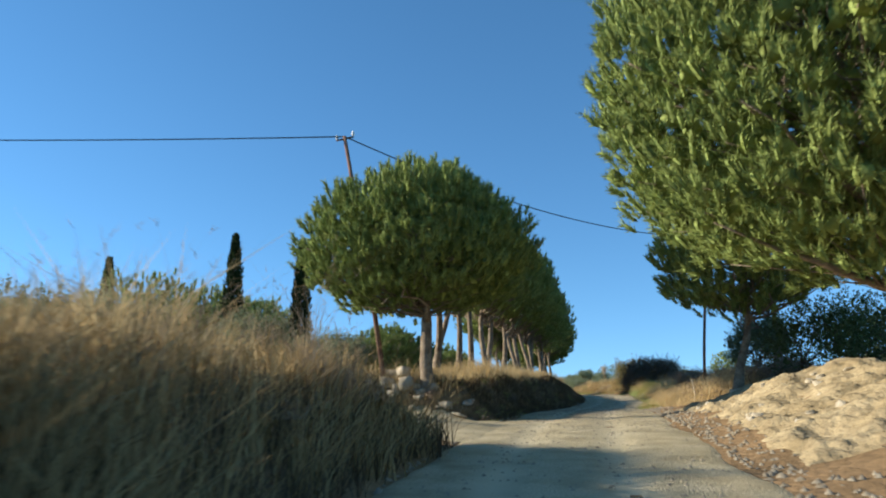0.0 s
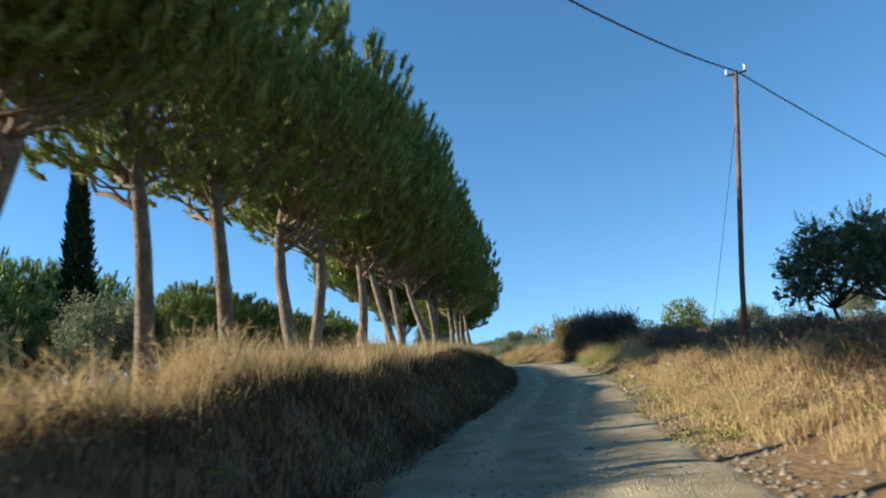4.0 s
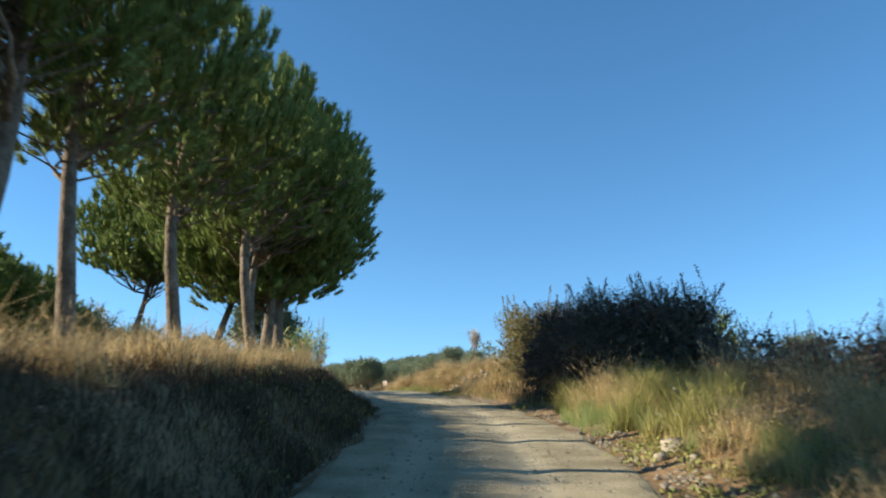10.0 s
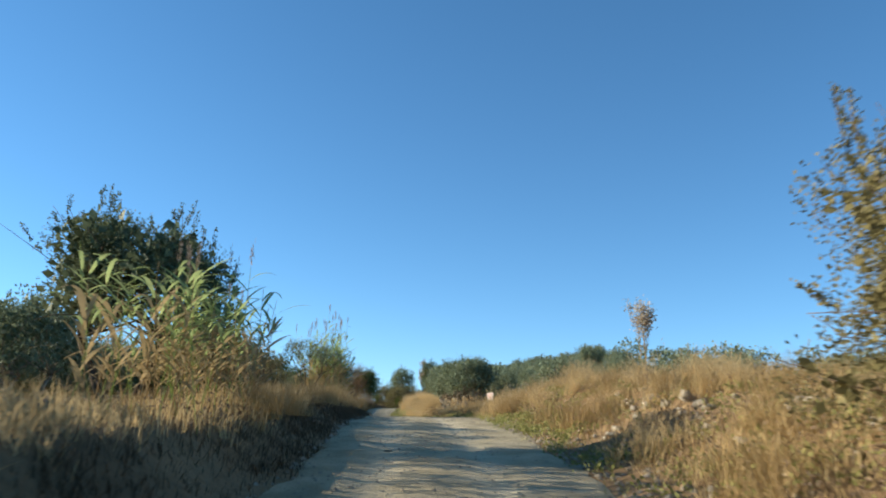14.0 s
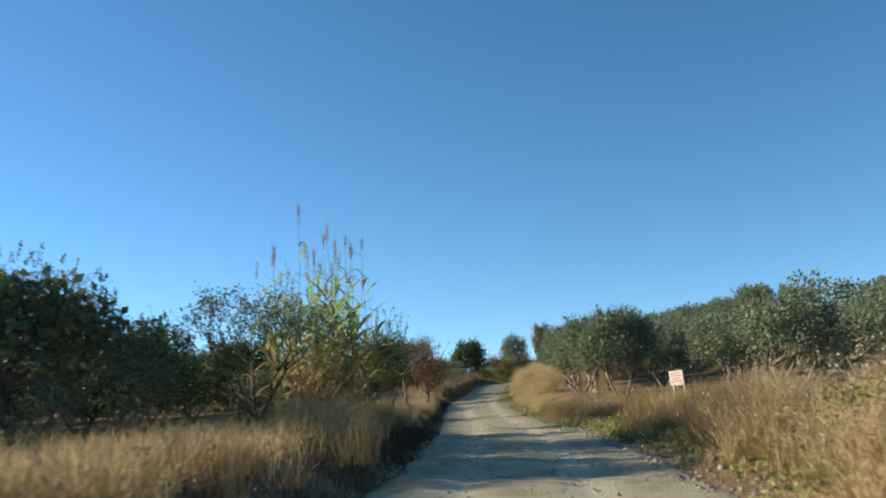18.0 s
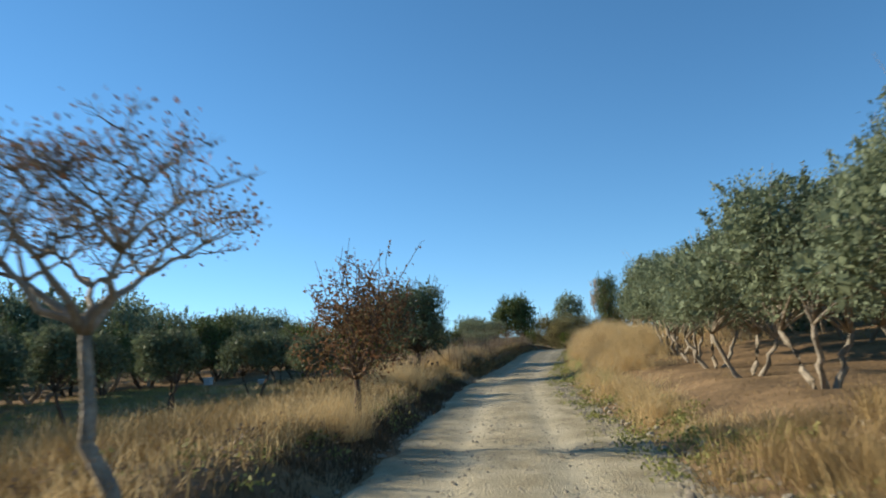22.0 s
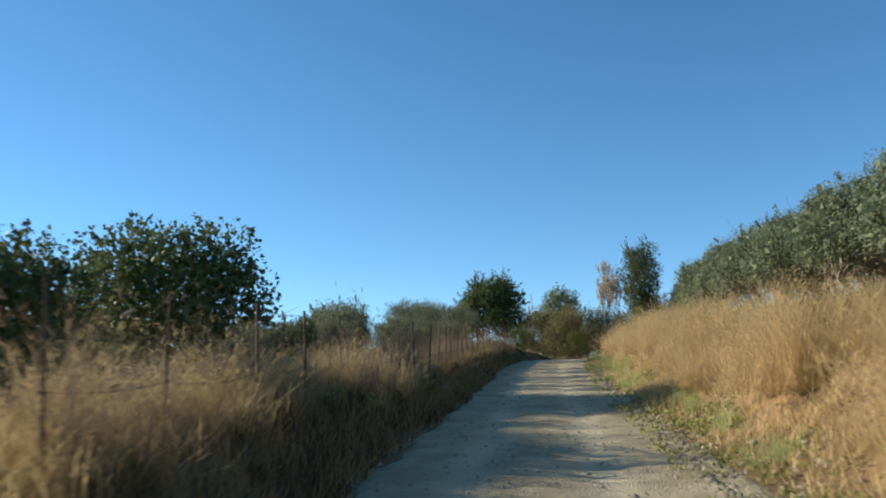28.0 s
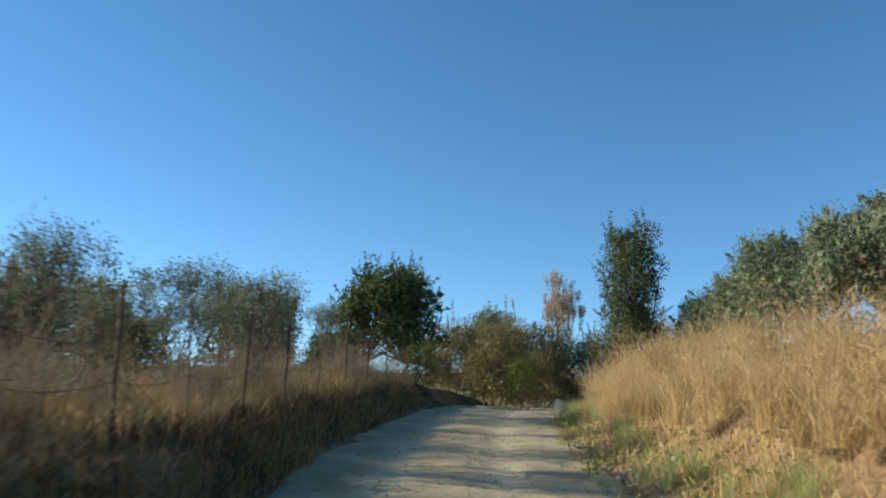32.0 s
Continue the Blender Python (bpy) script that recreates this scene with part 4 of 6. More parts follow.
# ---- olive trees ----
olive_a = build_broadleaf(20, "olive_tree", "grey-green olive tree with a forked pale trunk in the orchard", "tree", 4.05, 2.0, 1.05, 3, 30, 24000, (0.075, 0.030), M_OLIVE, M_OLIVEBARK, 0.10, 0.40, 0.085, 8, "olive trees", split=False, inner=1500, clump=(0.26, 0.38))
olive_b = build_broadleaf(21, "olive_tree", "round grey-green olive tree with a twisted trunk", "tree", 3.7, 2.1, 0.9, 2, 20, 7000, (0.12, 0.055), M_OLIVE, M_OLIVEBARK, 0.12, 0.36, 0.10, 8, "olive trees", split=False, inner=800, clump=(0.27, 0.40))
olive_c = build_broadleaf(22, "olive_tree", "dark shaded olive tree on the lower ground", "tree", 3.7, 2.2, 0.8, 2, 18, 6500, (0.12, 0.06), M_OLIVE, M_OLIVEBARK, 0.15, 0.30, 0.10, 8, "olive trees", split=False, inner=800, clump=(0.26, 0.40))
right_row = [(102.8, 5.6), (107.4, 5.6), (112.3, 5.8), (116.8, 6.2), (119.8, 6.3), (123.2, 6.4), (126.8, 6.6), (130.5, 7.2), (134.5, 8.2), (139, 8.4), (144, 8.6), (149, 8.8), (154, 9.0), (158.6, 9.2), (163, 9.1), (168, 9.2), (173, 9.0), (178.5, 9.2), (184, 8.6)]
second = [(98 + 5.2 * k, 10.5 + 0.8 * (k % 3)) for k in range(14)] + [(99 + 5.6 * k, 15.5 + 1.1 * (k % 2)) for k in range(15)] + [(104 + 5.5 * k, 21.0 + 2 * (k % 2)) for k in range(15)] + [(126 + 6 * k, 28 + 2 * (k % 2)) for k in range(10)] + [(92, 27), (95, 20), (87, 33), (80, 36), (94, 34), (73, 44), (66, 40)]
spread_copies(olive_a, [put(s, d) for s, d in right_row], R0, 0.95, 1.06)
spread_copies(olive_b, [put(s, d) for s, d in second], R0, 0.88, 1.08)
left_grove = [(92, -18), (97, -17), (102, -19), (106, -17.5), (111, -18), (116.5, -20), (121, -18.5), (127, -19.5), (77, -13.5),
              (100, -24), (108, -24), (117, -25), (126, -24), (90, -23), (82, -22), (135, -22), (146, -25), (110, -19.5), (115.5, -20), (121, -19.2), (131, -20), (137, -18.8), (142, -20), (147, -21), (138, -23), (144, -24), (152, -22), (95, -22.5), (103, -26), (112, -23.5), (120, -27), (86, -19), (131, -26), (99, -29), (114, -30)]
left_far = [(157, -20), (72, -16), (66, -14), (95, -27), (107, -29), (120, -30), (166, -11), (172, -14), (178, -10), (163, -24), (170, -22), (180, -18), (150, -31), (161, -33), (174, -30), (135, -33), (186, -24), (188, -14)]
upper_grove = [(-14, -17), (-9, -13.5), (-4, -15), (1.5, -13), (6, -22.0), (11, -19.0), (17, -21.0), (23, -18.5), (29, -21.5), (36, -19.5), (43, -21.0), (-12, -24), (-3, -23), (8, -24), (20, -23), (33, -24), (46, -23), (56, -17), (60, -22), (-20, -20), (-22, -14), (33.5, -17.5), (40, -17.1), (46.5, -17.7), (13, -17.0), (21, -17.5)]
spread_copies(olive_c, [put(s, d) for s, d in left_far + upper_grove], R0, 0.85, 1.2)
# two more olives, added to block the sun from the stone wall
for s, d, f in ((-5.6, -16.5, 1.15), (-5.0, -20.5, 1.2)):
    copy_thing(olive_c, placed(put(s, d), 50 * f, f))
for k, (s, d) in enumerate(left_grove):
    copy_thing(olive_c, placed(put(s, d), 77 * k, 1.12 + 0.09 * (k % 4)))

# ---- beyond the pines, left of the lane ----
oak = build_broadleaf(30, "oak_tree", "dark evergreen oak with an open crown behind the reeds", "tree", 4.6, 2.3, 1.5, 2, 26, 22000, (0.055, 0.035), M_EVERGREEN, M_TWIG, 0.08, 0.42, 0.11, 12, inner=1400, jitter=0.8, clump=(0.20, 0.31))
oak.matrix_basis = placed(on(-8.9, 63.1), 10, 0.94)
oak2 = build_broadleaf(31, "oak_tree", "dense dark evergreen oak at the edge of the field", "tree", 3.7, 1.9, 0.8, 2, 20, 13000, (0.075, 0.042), M_DARKLEAF, M_TWIG, 0.12, 0.26, 0.11, 12, split=False, inner=700, clump=(0.25, 0.38))
oak2.matrix_basis = placed(put(113, -21), 70, 1.0)
copy_thing(oak, placed(put(85.9, -9.7), 80, 1.0))
for s, d, f in ((120.4, -7.1, 0.54), (117.3, -8.3, 0.58), (114.0, -9.6, 0.62), (125.2, -10.2, 0.62), (123.6, -8.3, 0.52), (110.6, -10.4, 0.64), (107.2, -10.6, 0.64)):
    copy_thing(oak, placed(put(s, d), s * 17, f))
for s, d, f in ((62, -16.0, 0.8), (58, -17.5, 0.75), (54, -18.5, 0.7), (118, -18, 0.95), (108.5, -20, 1.0), (123, -17, 0.9), (104, -22, 1.1), (98, -21, 0.9), (125, -20, 1.05), (133, -19, 0.9), (141, -13, 0.7), (150, -15, 0.7), (156, -12.5, 0.65), (131.5, -11.5, 0.9), (133.5, -17.5, 1.1), (137, -18.5, 1.15), (141, -20, 1.2), (128, -18, 1.0), (152, -9.2, 0.62), (156.5, -9.9, 0.7), (160.5, -9.0, 0.62), (165, -10, 0.7), (169, -9.3, 0.66)):
    copy_thing(oak2, placed(put(s, d), s * 7, f))
for s, d, f in ((65.5, -20.5, 1.3), (69, -22, 1.35), (72.5, -21, 1.25), (76, -23, 1.4), (79.5, -22, 1.2), (62.0, -22.5, 1.3)):
    copy_thing(oak2, placed(put(s, d), s * 31, f))
for x, y, f in ((-20.4, 86.9, 1.0), (-18.8, 89.2, 0.9), (-22.4, 85.2, 1.15)):
    copy_thing(oak2, placed(on(x, y), x * 41, f))
plum = build_twiggy(33, "autumn_bush", "thin bush with reddish autumn leaves beside the reeds", 1.9, 1.2, 0.3, (0.1, 0), 4, 4, 1800, (0.075, 0.05), M_AUTUMN, M_TWIG, 0.035, 0.5, 0.9)
plum.matrix_basis = placed(put(71.0, -5.6), 0)
for s, d, f in ((68.6, -5.2, 0.9), (73.2, -5.0, 0.75), (66.5, -4.8, 0.7), (75.2, -5.2, 0.7)):
    copy_thing(plum, placed(put(s, d), s * 9, f))

wild_pear = build_twiggy(34, "wild_pear", "tall thin bush with sparse grey-green leaves beside the reeds", 3.7, 1.0, 0.5, (0.1, 0), 4, 4, 2200, (0.085, 0.05), M_OLIVE, M_TWIG, 0.05, 0.6, 0.7)
wild_pear.matrix_basis = placed(on(-13.4, 82.4), 0, 0.82)
reed_kinds = [build_reed(40 + k, (2.6, 3.1, 3.6, 4.2, 3.0, 2.2)[k], 11, k in (2, 3, 4), k in (0, 5)) for k in range(6)]
started = set()


def reed_patch(spots, n, rng, f, kinds=(0, 1, 2, 3, 4, 5)):
    for j in range(n):
        k = kinds[j % len(kinds)]
        s, ds, d, dd = spots[j % len(spots)]
        m = placed(put(rng.normal(s, ds), min(rng.normal(d, dd), -2.9)), rng.uniform(0, 360), f * rng.uniform(0.75, 1.12), rng.normal(0, 6))
        if k % 6 in started:
            copy_thing(reed_kinds[k % 6], m)
        else:
            reed_kinds[k % 6].matrix_basis = m
            started.add(k % 6)


reed_patch([(87.6, 0.9, -4.4, 0.6), (89.3, 0.6, -4.0, 0.4), (88.3, 0.5, -4.2, 0.35)], 92, R0, 1.1, (0, 1, 2, 5, 3, 0, 4, 5))
reed_patch([(61.8, 1.3, -4.0, 0.5), (64.6, 1.2, -4.2, 0.5)], 90, R0, 0.76, (1, 4, 5, 1, 0))

willow = build_broadleaf(36, "shrub", "thin grey-green shrub growing among the canes", "shrub", 3.0, 1.3, 0.6, 4, 10, 3000, (0.08, 0.028), M_OLIVE, M_TWIG, 0.5, 0.3, 0.04, 24, inner=60)
willow.matrix_basis = placed(put(86.2, -7.6), 0, 0.8)
copy_thing(willow, placed(put(88.2, -5.7), 90, 0.75))
copy_thing(willow, placed(put(90.5, -4.8), 200, 0.7))
copy_thing(willow, placed(put(84.4, -8.4), 300, 0.7))

green = build_broadleaf(45, "almond_tree", "half-bare almond tree with a tangle of thin shoots", "tree", 3.7, 1.25, 1.2, 2, 15, 7500, (0.06, 0.036), M_MIDLEAF, M_TWIG, 0.75, 0.40, 0.07, 28, inner=120, clump=(0.26, 0.42))
green.matrix_basis = placed(put(96.2, -3.75), 30, 0.95)
bare = build_twiggy(46, "almond_tree", "nearly bare almond tree with a leaning two-toned trunk", 3.15, 1.0, 1.55, (-0.50, 0.05), 5, 4, 2600, (0.05, 0.03), M_RUST, M_OLIVEBARK, 0.056, 0.30, 1.1, kink=(-0.45, 0.0, 0.72))
bare.matrix_basis = placed(on(-15.95, 95.85), 21)
red = build_broadleaf(47, "pear_tree", "small round tree with rusty red autumn leaves", "tree", 2.85, 0.95, 0.85, 1, 16, 3800, (0.055, 0.038), M_RUST, M_TWIG, 0.42, 0.38, 0.06, 20, inner=80)
red.matrix_basis = placed(put(106.4, -2.55, 0.0), 160, 1.14)
carob = build_broadleaf(48, "evergreen_tree", "tall ragged dark evergreen tree at the field entrance", "tree", 5.3, 2.2, 1.2, 1, 38, 26000, (0.085, 0.032), M_EVERGREEN, M_TWIG, 0.30, 0.28, 0.17, 16, flat=0.6, inner=500, clump=(0.20, 0.33))
carob.matrix_basis = placed(put(129.3, -4.9), 0)
broom = build_broadleaf(49, "shrub", "tall yellow-green leafy shrub on the verge", "shrub", 2.6, 1.0, 0.3, 4, 14, 6000, (0.06, 0.022), M_MIDLEAF, M_TWIG, 0.45, 0.2, 0.03, 20, clump=(0.26, 0.40))
broom.matrix_basis = placed(put(126.6, -6.6), 0)
copy_thing(broom, placed(put(128.2, -8.2), 130, 1.3))
copy_thing(broom, placed(put(126.0, -9.0), 250, 1.2))
fig = build_broadleaf(50, "fig_tree", "broad dark fig tree with big leaves behind the fence", "tree", 5.4, 3.3, 0.9, 3, 18, 10000, (0.15, 0.12), M_DARKLEAF, M_TWIG, 0.15, 0.20, 0.12, 20, inner=900)
fig.matrix_basis = placed(put(148.5, -11.2), 0)
copy_thing(fig, placed(put(139.5, -10.2), 120, 0.7))

# ---- right of the lane: the dark bramble hedge and the big bush at the bend ----
bramble = build_broadleaf(60, "bramble_bush", "dark tangled bramble bush with withered leaves", "bush", 1.6, 1.7, 0.2, 5, 16, 9500, (0.042, 0.022), M_BRAMBLE, M_TWIG, 0.25, 0.12, 0.02, 40, "bramble hedge", 0.9, split=False, inner=420)
hedge = [(s + R0.uniform(-0.4, 0.4), 7.9 + R0.uniform(-0.9, 0.9) - 0.02 * s) for s in np.arange(3, 50, 1.75)]
spread_copies(bramble, [put(s, d) for s, d in hedge], R0, 0.75, 1.12)
bend = build_broadleaf(61, "hawthorn_bush", "large dark bush with browning leaves at the bend", "bush", 3.0, 1.9, 0.3, 5, 18, 15000, (0.045, 0.03), M_HAWTHORN, M_TWIG, 0.45, 0.08, 0.03, 40, "", 1.0, split=False, inner=700)
spread_copies(bend, [put(s, d, 0.3) for s, d in ((54.0, 4.9), (51.4, 5.2), (55.8, 5.9), (52.0, 7.4), (49.3, 6.4), (49.6, 4.7), (48.2, 5.6))], R0, 0.95, 1.08)
for s, d, f in ((50.6, 3.9, 0.72), (52.4, 3.8, 0.7), (48.8, 4.0, 0.66)):
    copy_thing(bend, placed(put(s, d, 0.15), 61 * s, f))
turning = build_broadleaf(62, "hawthorn_bush", "arching bush with yellow and brown leaves at the bend", "bush", 3.0, 1.4, 0.4, 4, 22, 19000, (0.045, 0.028), M_AUTUMN, M_TWIG, 0.35, 0.12, 0.03, 30, split=False, inner=500, clump=(0.26, 0.40))
turning.matrix_basis = placed(put(56.9, 4.5), 0, 1.1)
copy_thing(turning, placed(put(55.9, 4.3), 200, 0.9))
copy_thing(turning, placed(put(58.0, 5.8), 100, 0.8))
poplar_young = build_twiggy(63, "sapling", "slender sapling with pale yellow leaves on the bank", 2.3, 0.5, 0.15, (0, 0), 4, 4, 900, (0.065, 0.045), M_PALELEAF, M_REEDDRY, 0.02, 1.2, 0.4)
poplar_young.matrix_basis = placed(on(1.13, 73.4), 0, 1.12)
copy_thing(oak, placed(on(9.2, 16.2), 130, 1.02))
small_oak = build_broadleaf(64, "oak_tree", "small round oak under the pines", "tree", 2.8, 1.6, 0.7, 2, 10, 5200, (0.085, 0.05), M_DARKLEAF, M_TWIG, 0.2, 0.28, 0.08, 12)
for k, (x, y, f) in enumerate(((7.0, -2.2, 1.0), (9.5, 1.5, 1.2), (8.6, -7.5, 0.9), (12.5, -3, 1.3), (11.5, 6.5, 1.1), (16, 12, 1.2), (10.8, -12, 1.1))):
    m = placed(on(x, y), 50 * k, f)
    if k:
        copy_thing(small_oak, m)
    else:
        small_oak.matrix_basis = m

thicket = build_twiggy(73, "thicket_shrub", "thin grey-green shrub with bare twigs behind the fence", 2.6, 0.8, 0.3, (0.05, 0), 4, 4, 2600, (0.06, 0.026), M_OLIVE, M_TWIG, 0.03, 0.7, 0.8, low_leaf=4)
for k, (s, d, f) in enumerate(((166.5, -5.0, 1.15), (163.8, -5.6, 1.0), (169.5, -5.4, 1.0), (158, -5.8, 0.7), (153.5, -5.4, 0.6), (161, -6.6, 1.0), (149, -6.2, 0.55), (173, -5.2, 0.9), (156, -8.0, 0.75), (144.5, -6.8, 0.6), (171, -8, 1.2), (151, -9, 0.7), (151.4, -4.5, 0.66), (153.0, -4.1, 0.55), (155.6, -4.4, 0.66), (158.4, -4.2, 0.6), (161.5, -4.4, 0.66))):
    m = placed(put(s, d), 70 * k, f)
    if k:
        copy_thing(thicket, m)
    else:
        thicket.matrix_basis = m

# ---- the end of the lane ----
end_oak = build_broadleaf(72, "oak_tree", "dense dark evergreen oak at the end of the lane", "tree", 7.2, 3.5, 1.6, 2, 30, 20000, (0.13, 0.075), M_DARKLEAF, M_TWIG, 0.2, 0.24, 0.18, 12, inner=1800, clump=(0.22, 0.34))
end_oak.matrix_basis = placed(on(-43.9, 180.0), 40)
copy_thing(end_oak, placed(on(-40.0, 186.5), 140, 0.68))
copy_thing(end_oak, placed(on(-48.5, 175.5), 220, 0.5))
copy_thing(end_oak, placed(on(-52.0, 190.0), 320, 0.75))
ivy = build_broadleaf(70, "ivy_tree", "tall dead tree wrapped in dark ivy at the lane's end", "tree", 8.8, 1.7, 3.0, 1, 22, 14000, (0.11, 0.06), M_DARKLEAF, M_TWIG, 0.5, 0.22, 0.16, 40, inner=700, clump=(0.28, 0.50))
ivy.matrix_basis = placed(on(-31.9, 179.4), 0)
pale = build_twiggy(71, "poplar_tree", "tall pale half-bare poplar behind the lane's end", 12.6, 0.6, 2.0, (0, 0), 4, 4, 9000, (0.13, 0.10), M_PALELEAF, M_TWIG, 0.12, 1.1, 0.5)
pale.matrix_basis = placed(on(-39.8, 207.5), 0)
ash = build_broadleaf(75, "ash_tree", "tall pale green tree far behind the lane's end", "tree", 13.5, 3.4, 3.0, 1, 24, 9000, (0.24, 0.15), M_OLIVE, M_TWIG, 0.2, 0.3, 0.22, 10, inner=500, clump=(0.30, 0.46))
ash.matrix_basis = placed(on(-54.0, 240.0), 0, 1.15)
for s, d, f in ((182, 1.5, 0.9), (184, 4.2, 1.0), (181, -3.0, 0.6), (186, -1.0, 1.1), (180, 6.6, 0.7), (188, 2.5, 1.2), (183, -0.5, 1.3), (187, 5.5, 1.4), (190, 0.5, 1.6), (192, -4.0, 1.5)):
    copy_thing(turning, placed(put(s, d), 37 * s, f))
copy_thing(broom, placed(put(176.5, -2.8), 0, 0.8))
copy_thing(broom, placed(put(178.0, 0.8), 60, 0.9))

# ---- woods on the skyline, all round ----
rw = np.random.default_rng(77)
woods = []
for lo, hi, r0, r1, n in ((0, 6.283, 115, 175, 300),):
    for k in range(n):
        a, r = rw.uniform(lo, hi), rw.uniform(r0, r1)
        x, y = -18 + r * math.cos(a) * 0.9, 75 + r * math.sin(a) * 1.5
        z = float(land(x, y)[0])
        R1 = rw.uniform(2.2, 4.2)
        d, f = lumpy(rw, 420, 12)
        C = np.array([x, y, z + R1 * 0.9]) + d * R1 * (f * rw.uniform(0.55, 1.0, 420))[:, None] * [1, 1, 0.85]
        woods.append(leaves(rw, C, d, 0.50, 0.38, 0.9))
for k in range(310):
    x, y = at(rw.uniform(118, 215), rw.uniform(30, 95)) if k < 120 else at(rw.uniform(55, 215), rw.uniform(-64, -38)) if k < 250 else at(rw.uniform(84, 172), rw.uniform(-38, -29))
    R1 = rw.uniform(1.5, 2.6)
    d, f = lumpy(rw, 260, 12)
    C = np.array([x, y, float(land(x, y)[0]) + R1 * 0.9]) + d * R1 * (f * rw.uniform(0.55, 1.0, 260))[:, None] * [1, 1, 0.85]
    woods.append(leaves(rw, C, d, 0.42, 0.30, 0.9))
for k in range(90):
    x, y = at(rw.uniform(116, 196), rw.uniform(11, 32))
    R1 = rw.uniform(0.9, 1.5)
    d, f = lumpy(rw, 260, 12)
    C = np.array([x, y, float(land(x, y)[0]) + R1 * 0.7]) + d * R1 * (f * rw.uniform(0.55, 1.0, 260))[:, None] * [1, 1, 0.85]
    woods.append(leaves(rw, C, d, 0.24, 0.15, 0.9))
V, F = joined(woods)
tagged(mesh_object("far_woods", V, F, M_OLIVE), "far belt of olive and oak trees on the skyline", "trees", kind="stuff")

# ---- grass ----
grass("dry_grass", "tall straw-coloured dry grass on the banks of the lane", [
    (-40, -13.4, -3.4, -7.5, 110, 1.15, 0.6), (-4.8, 16, -3.5, -5.0, 260, 0.66, 0.6), (16, 34, -4.1, -5.6, 260, 0.7, 0.6), (34, 53, -4.1, -6.0, 240, 0.66, 0.6), (-5, 53, -4.6, -8.0, 80, 0.5, 0.7),  (53, 92, -3.0, -4.6, 170, 0.42, 0.6), (76, 92, -3.4, -9, 120, 0.5, 0.7), (125.5, 132.5, -2.6, -11, 90, 0.3, 0.7), (92, 126, -2.9, -5.5, 150, 0.46, 0.6), (84, 128, -5.5, -12, 45, 0.35, 0.6),
     (131.5, 178, -3.1, -5.4, 150, 0.5, 0.6), (126, 178, 2.45, 3.8, 150, 0.34, 0.7), (4, 24, 2.4, 3.7, 110, 0.26, 0.7), (0, 50, 2.9, 6.5, 150, 0.36, 0.7), (50, 62, 2.8, 8, 130, 0.4, 0.7), (104, 126, 2.7, 3.8, 150, 0.32, 0.7), (92, 103, 2.9, 5, 30, 0.2, 0.8), (120, 180, 3.2, 6.0, 70, 0.40, 0.75), (124, 178, 6.0, 10.0, 60, 0.5, 0.7),
    (-12, -2, 7.5, 14, 30, 0.3, 0.7), (-5.2, -2.5, -3.4, -11, 130, 0.42, 0.7)], M_STRAW, 80)
grass("brown_grass", "brown withered weeds and grass beside the lane", [
    (58, 90, 2.9, 7.0, 85, 0.36, 0.7), (88, 105, 2.2, 6.5, 90, 0.32, 0.75), (60, 92, 7.0, 14.0, 60, 0.5, 0.7), (84, 128, -2.8, -5.5, 150, 0.5, 0.6), (84, 128, -5.5, -9.0, 80, 0.30, 0.6), (84, 130, -9, -20, 45, 0.16, 0.6), (131.5, 178, -3.0, -6.0, 70, 0.58, 0.7), (131.5, 176, -2.05, -3.3, 260, 0.40, 0.6), (-5, 53, -2.15, -3.3, 200, 0.22, 0.6), (-5, 52, -4.1, -7.4, 45, 0.6, 0.7),
    (-3, 50, 4.0, 6.4, 60, 0.45, 0.7), (2, 49, 6.2, 8.6, 120, 0.95, 0.7), (96, 140, 3.4, 14, 26, 0.10, 0.7), (-40, -13.2, -2.2, -6.5, 260, 1.0, 0.7), (66, 84, -3, -8, 60, 0.4, 0.7), (125.5, 132.5, -2.6, -11, 220, 0.24, 0.7)], M_BROWN, 81)
# mostly on the bank face, where the darker weed colour deepens the shade
grass("bank_shade_weeds", "dead weeds on the bank face, coloured darker for its shade", [
    (-5.0, 53, -2.1, -3.6, 520, 0.27, 0.5), (16, 42, -3.4, -4.6, 340, 0.30, 0.5), (42, 53, -3.2, -3.9, 300, 0.30, 0.5), (-6.0, -4.6, -2.3, -12, 330, 0.26, 0.5), (-5.2, -3, -3, -10, 120, 0.35, 0.7), (53, 92, -2.05, -3.0, 300, 0.24, 0.5), (84, 126, -2.0, -2.9, 380, 0.26, 0.5), (131.5, 178, -2.05, -3.2, 320, 0.32, 0.5), (-40, -13.0, -2.1, -3.4, 260, 0.7, 0.6), (2, 50, 5.2, 8.6, 90, 0.6, 0.7), (48, 58, 3.0, 8.0, 90, 0.5, 0.7)], M_SHADEWEED, 83)
grass("green_grass", "patches of green weeds along the stony verge", [
    (6, 50, 2.5, 3.8, 60, 0.18, 0.8), (60, 92, 2.1, 3.4, 110, 0.16, 0.8), (92, 178, 1.4, 3.2, 130, 0.15, 0.85), (84, 130, -4.6, -18, 170, 0.16, 0.6), (126, 176, 3.2, 4.4, 60, 0.3, 0.8)], M_GREENGRASS, 82)

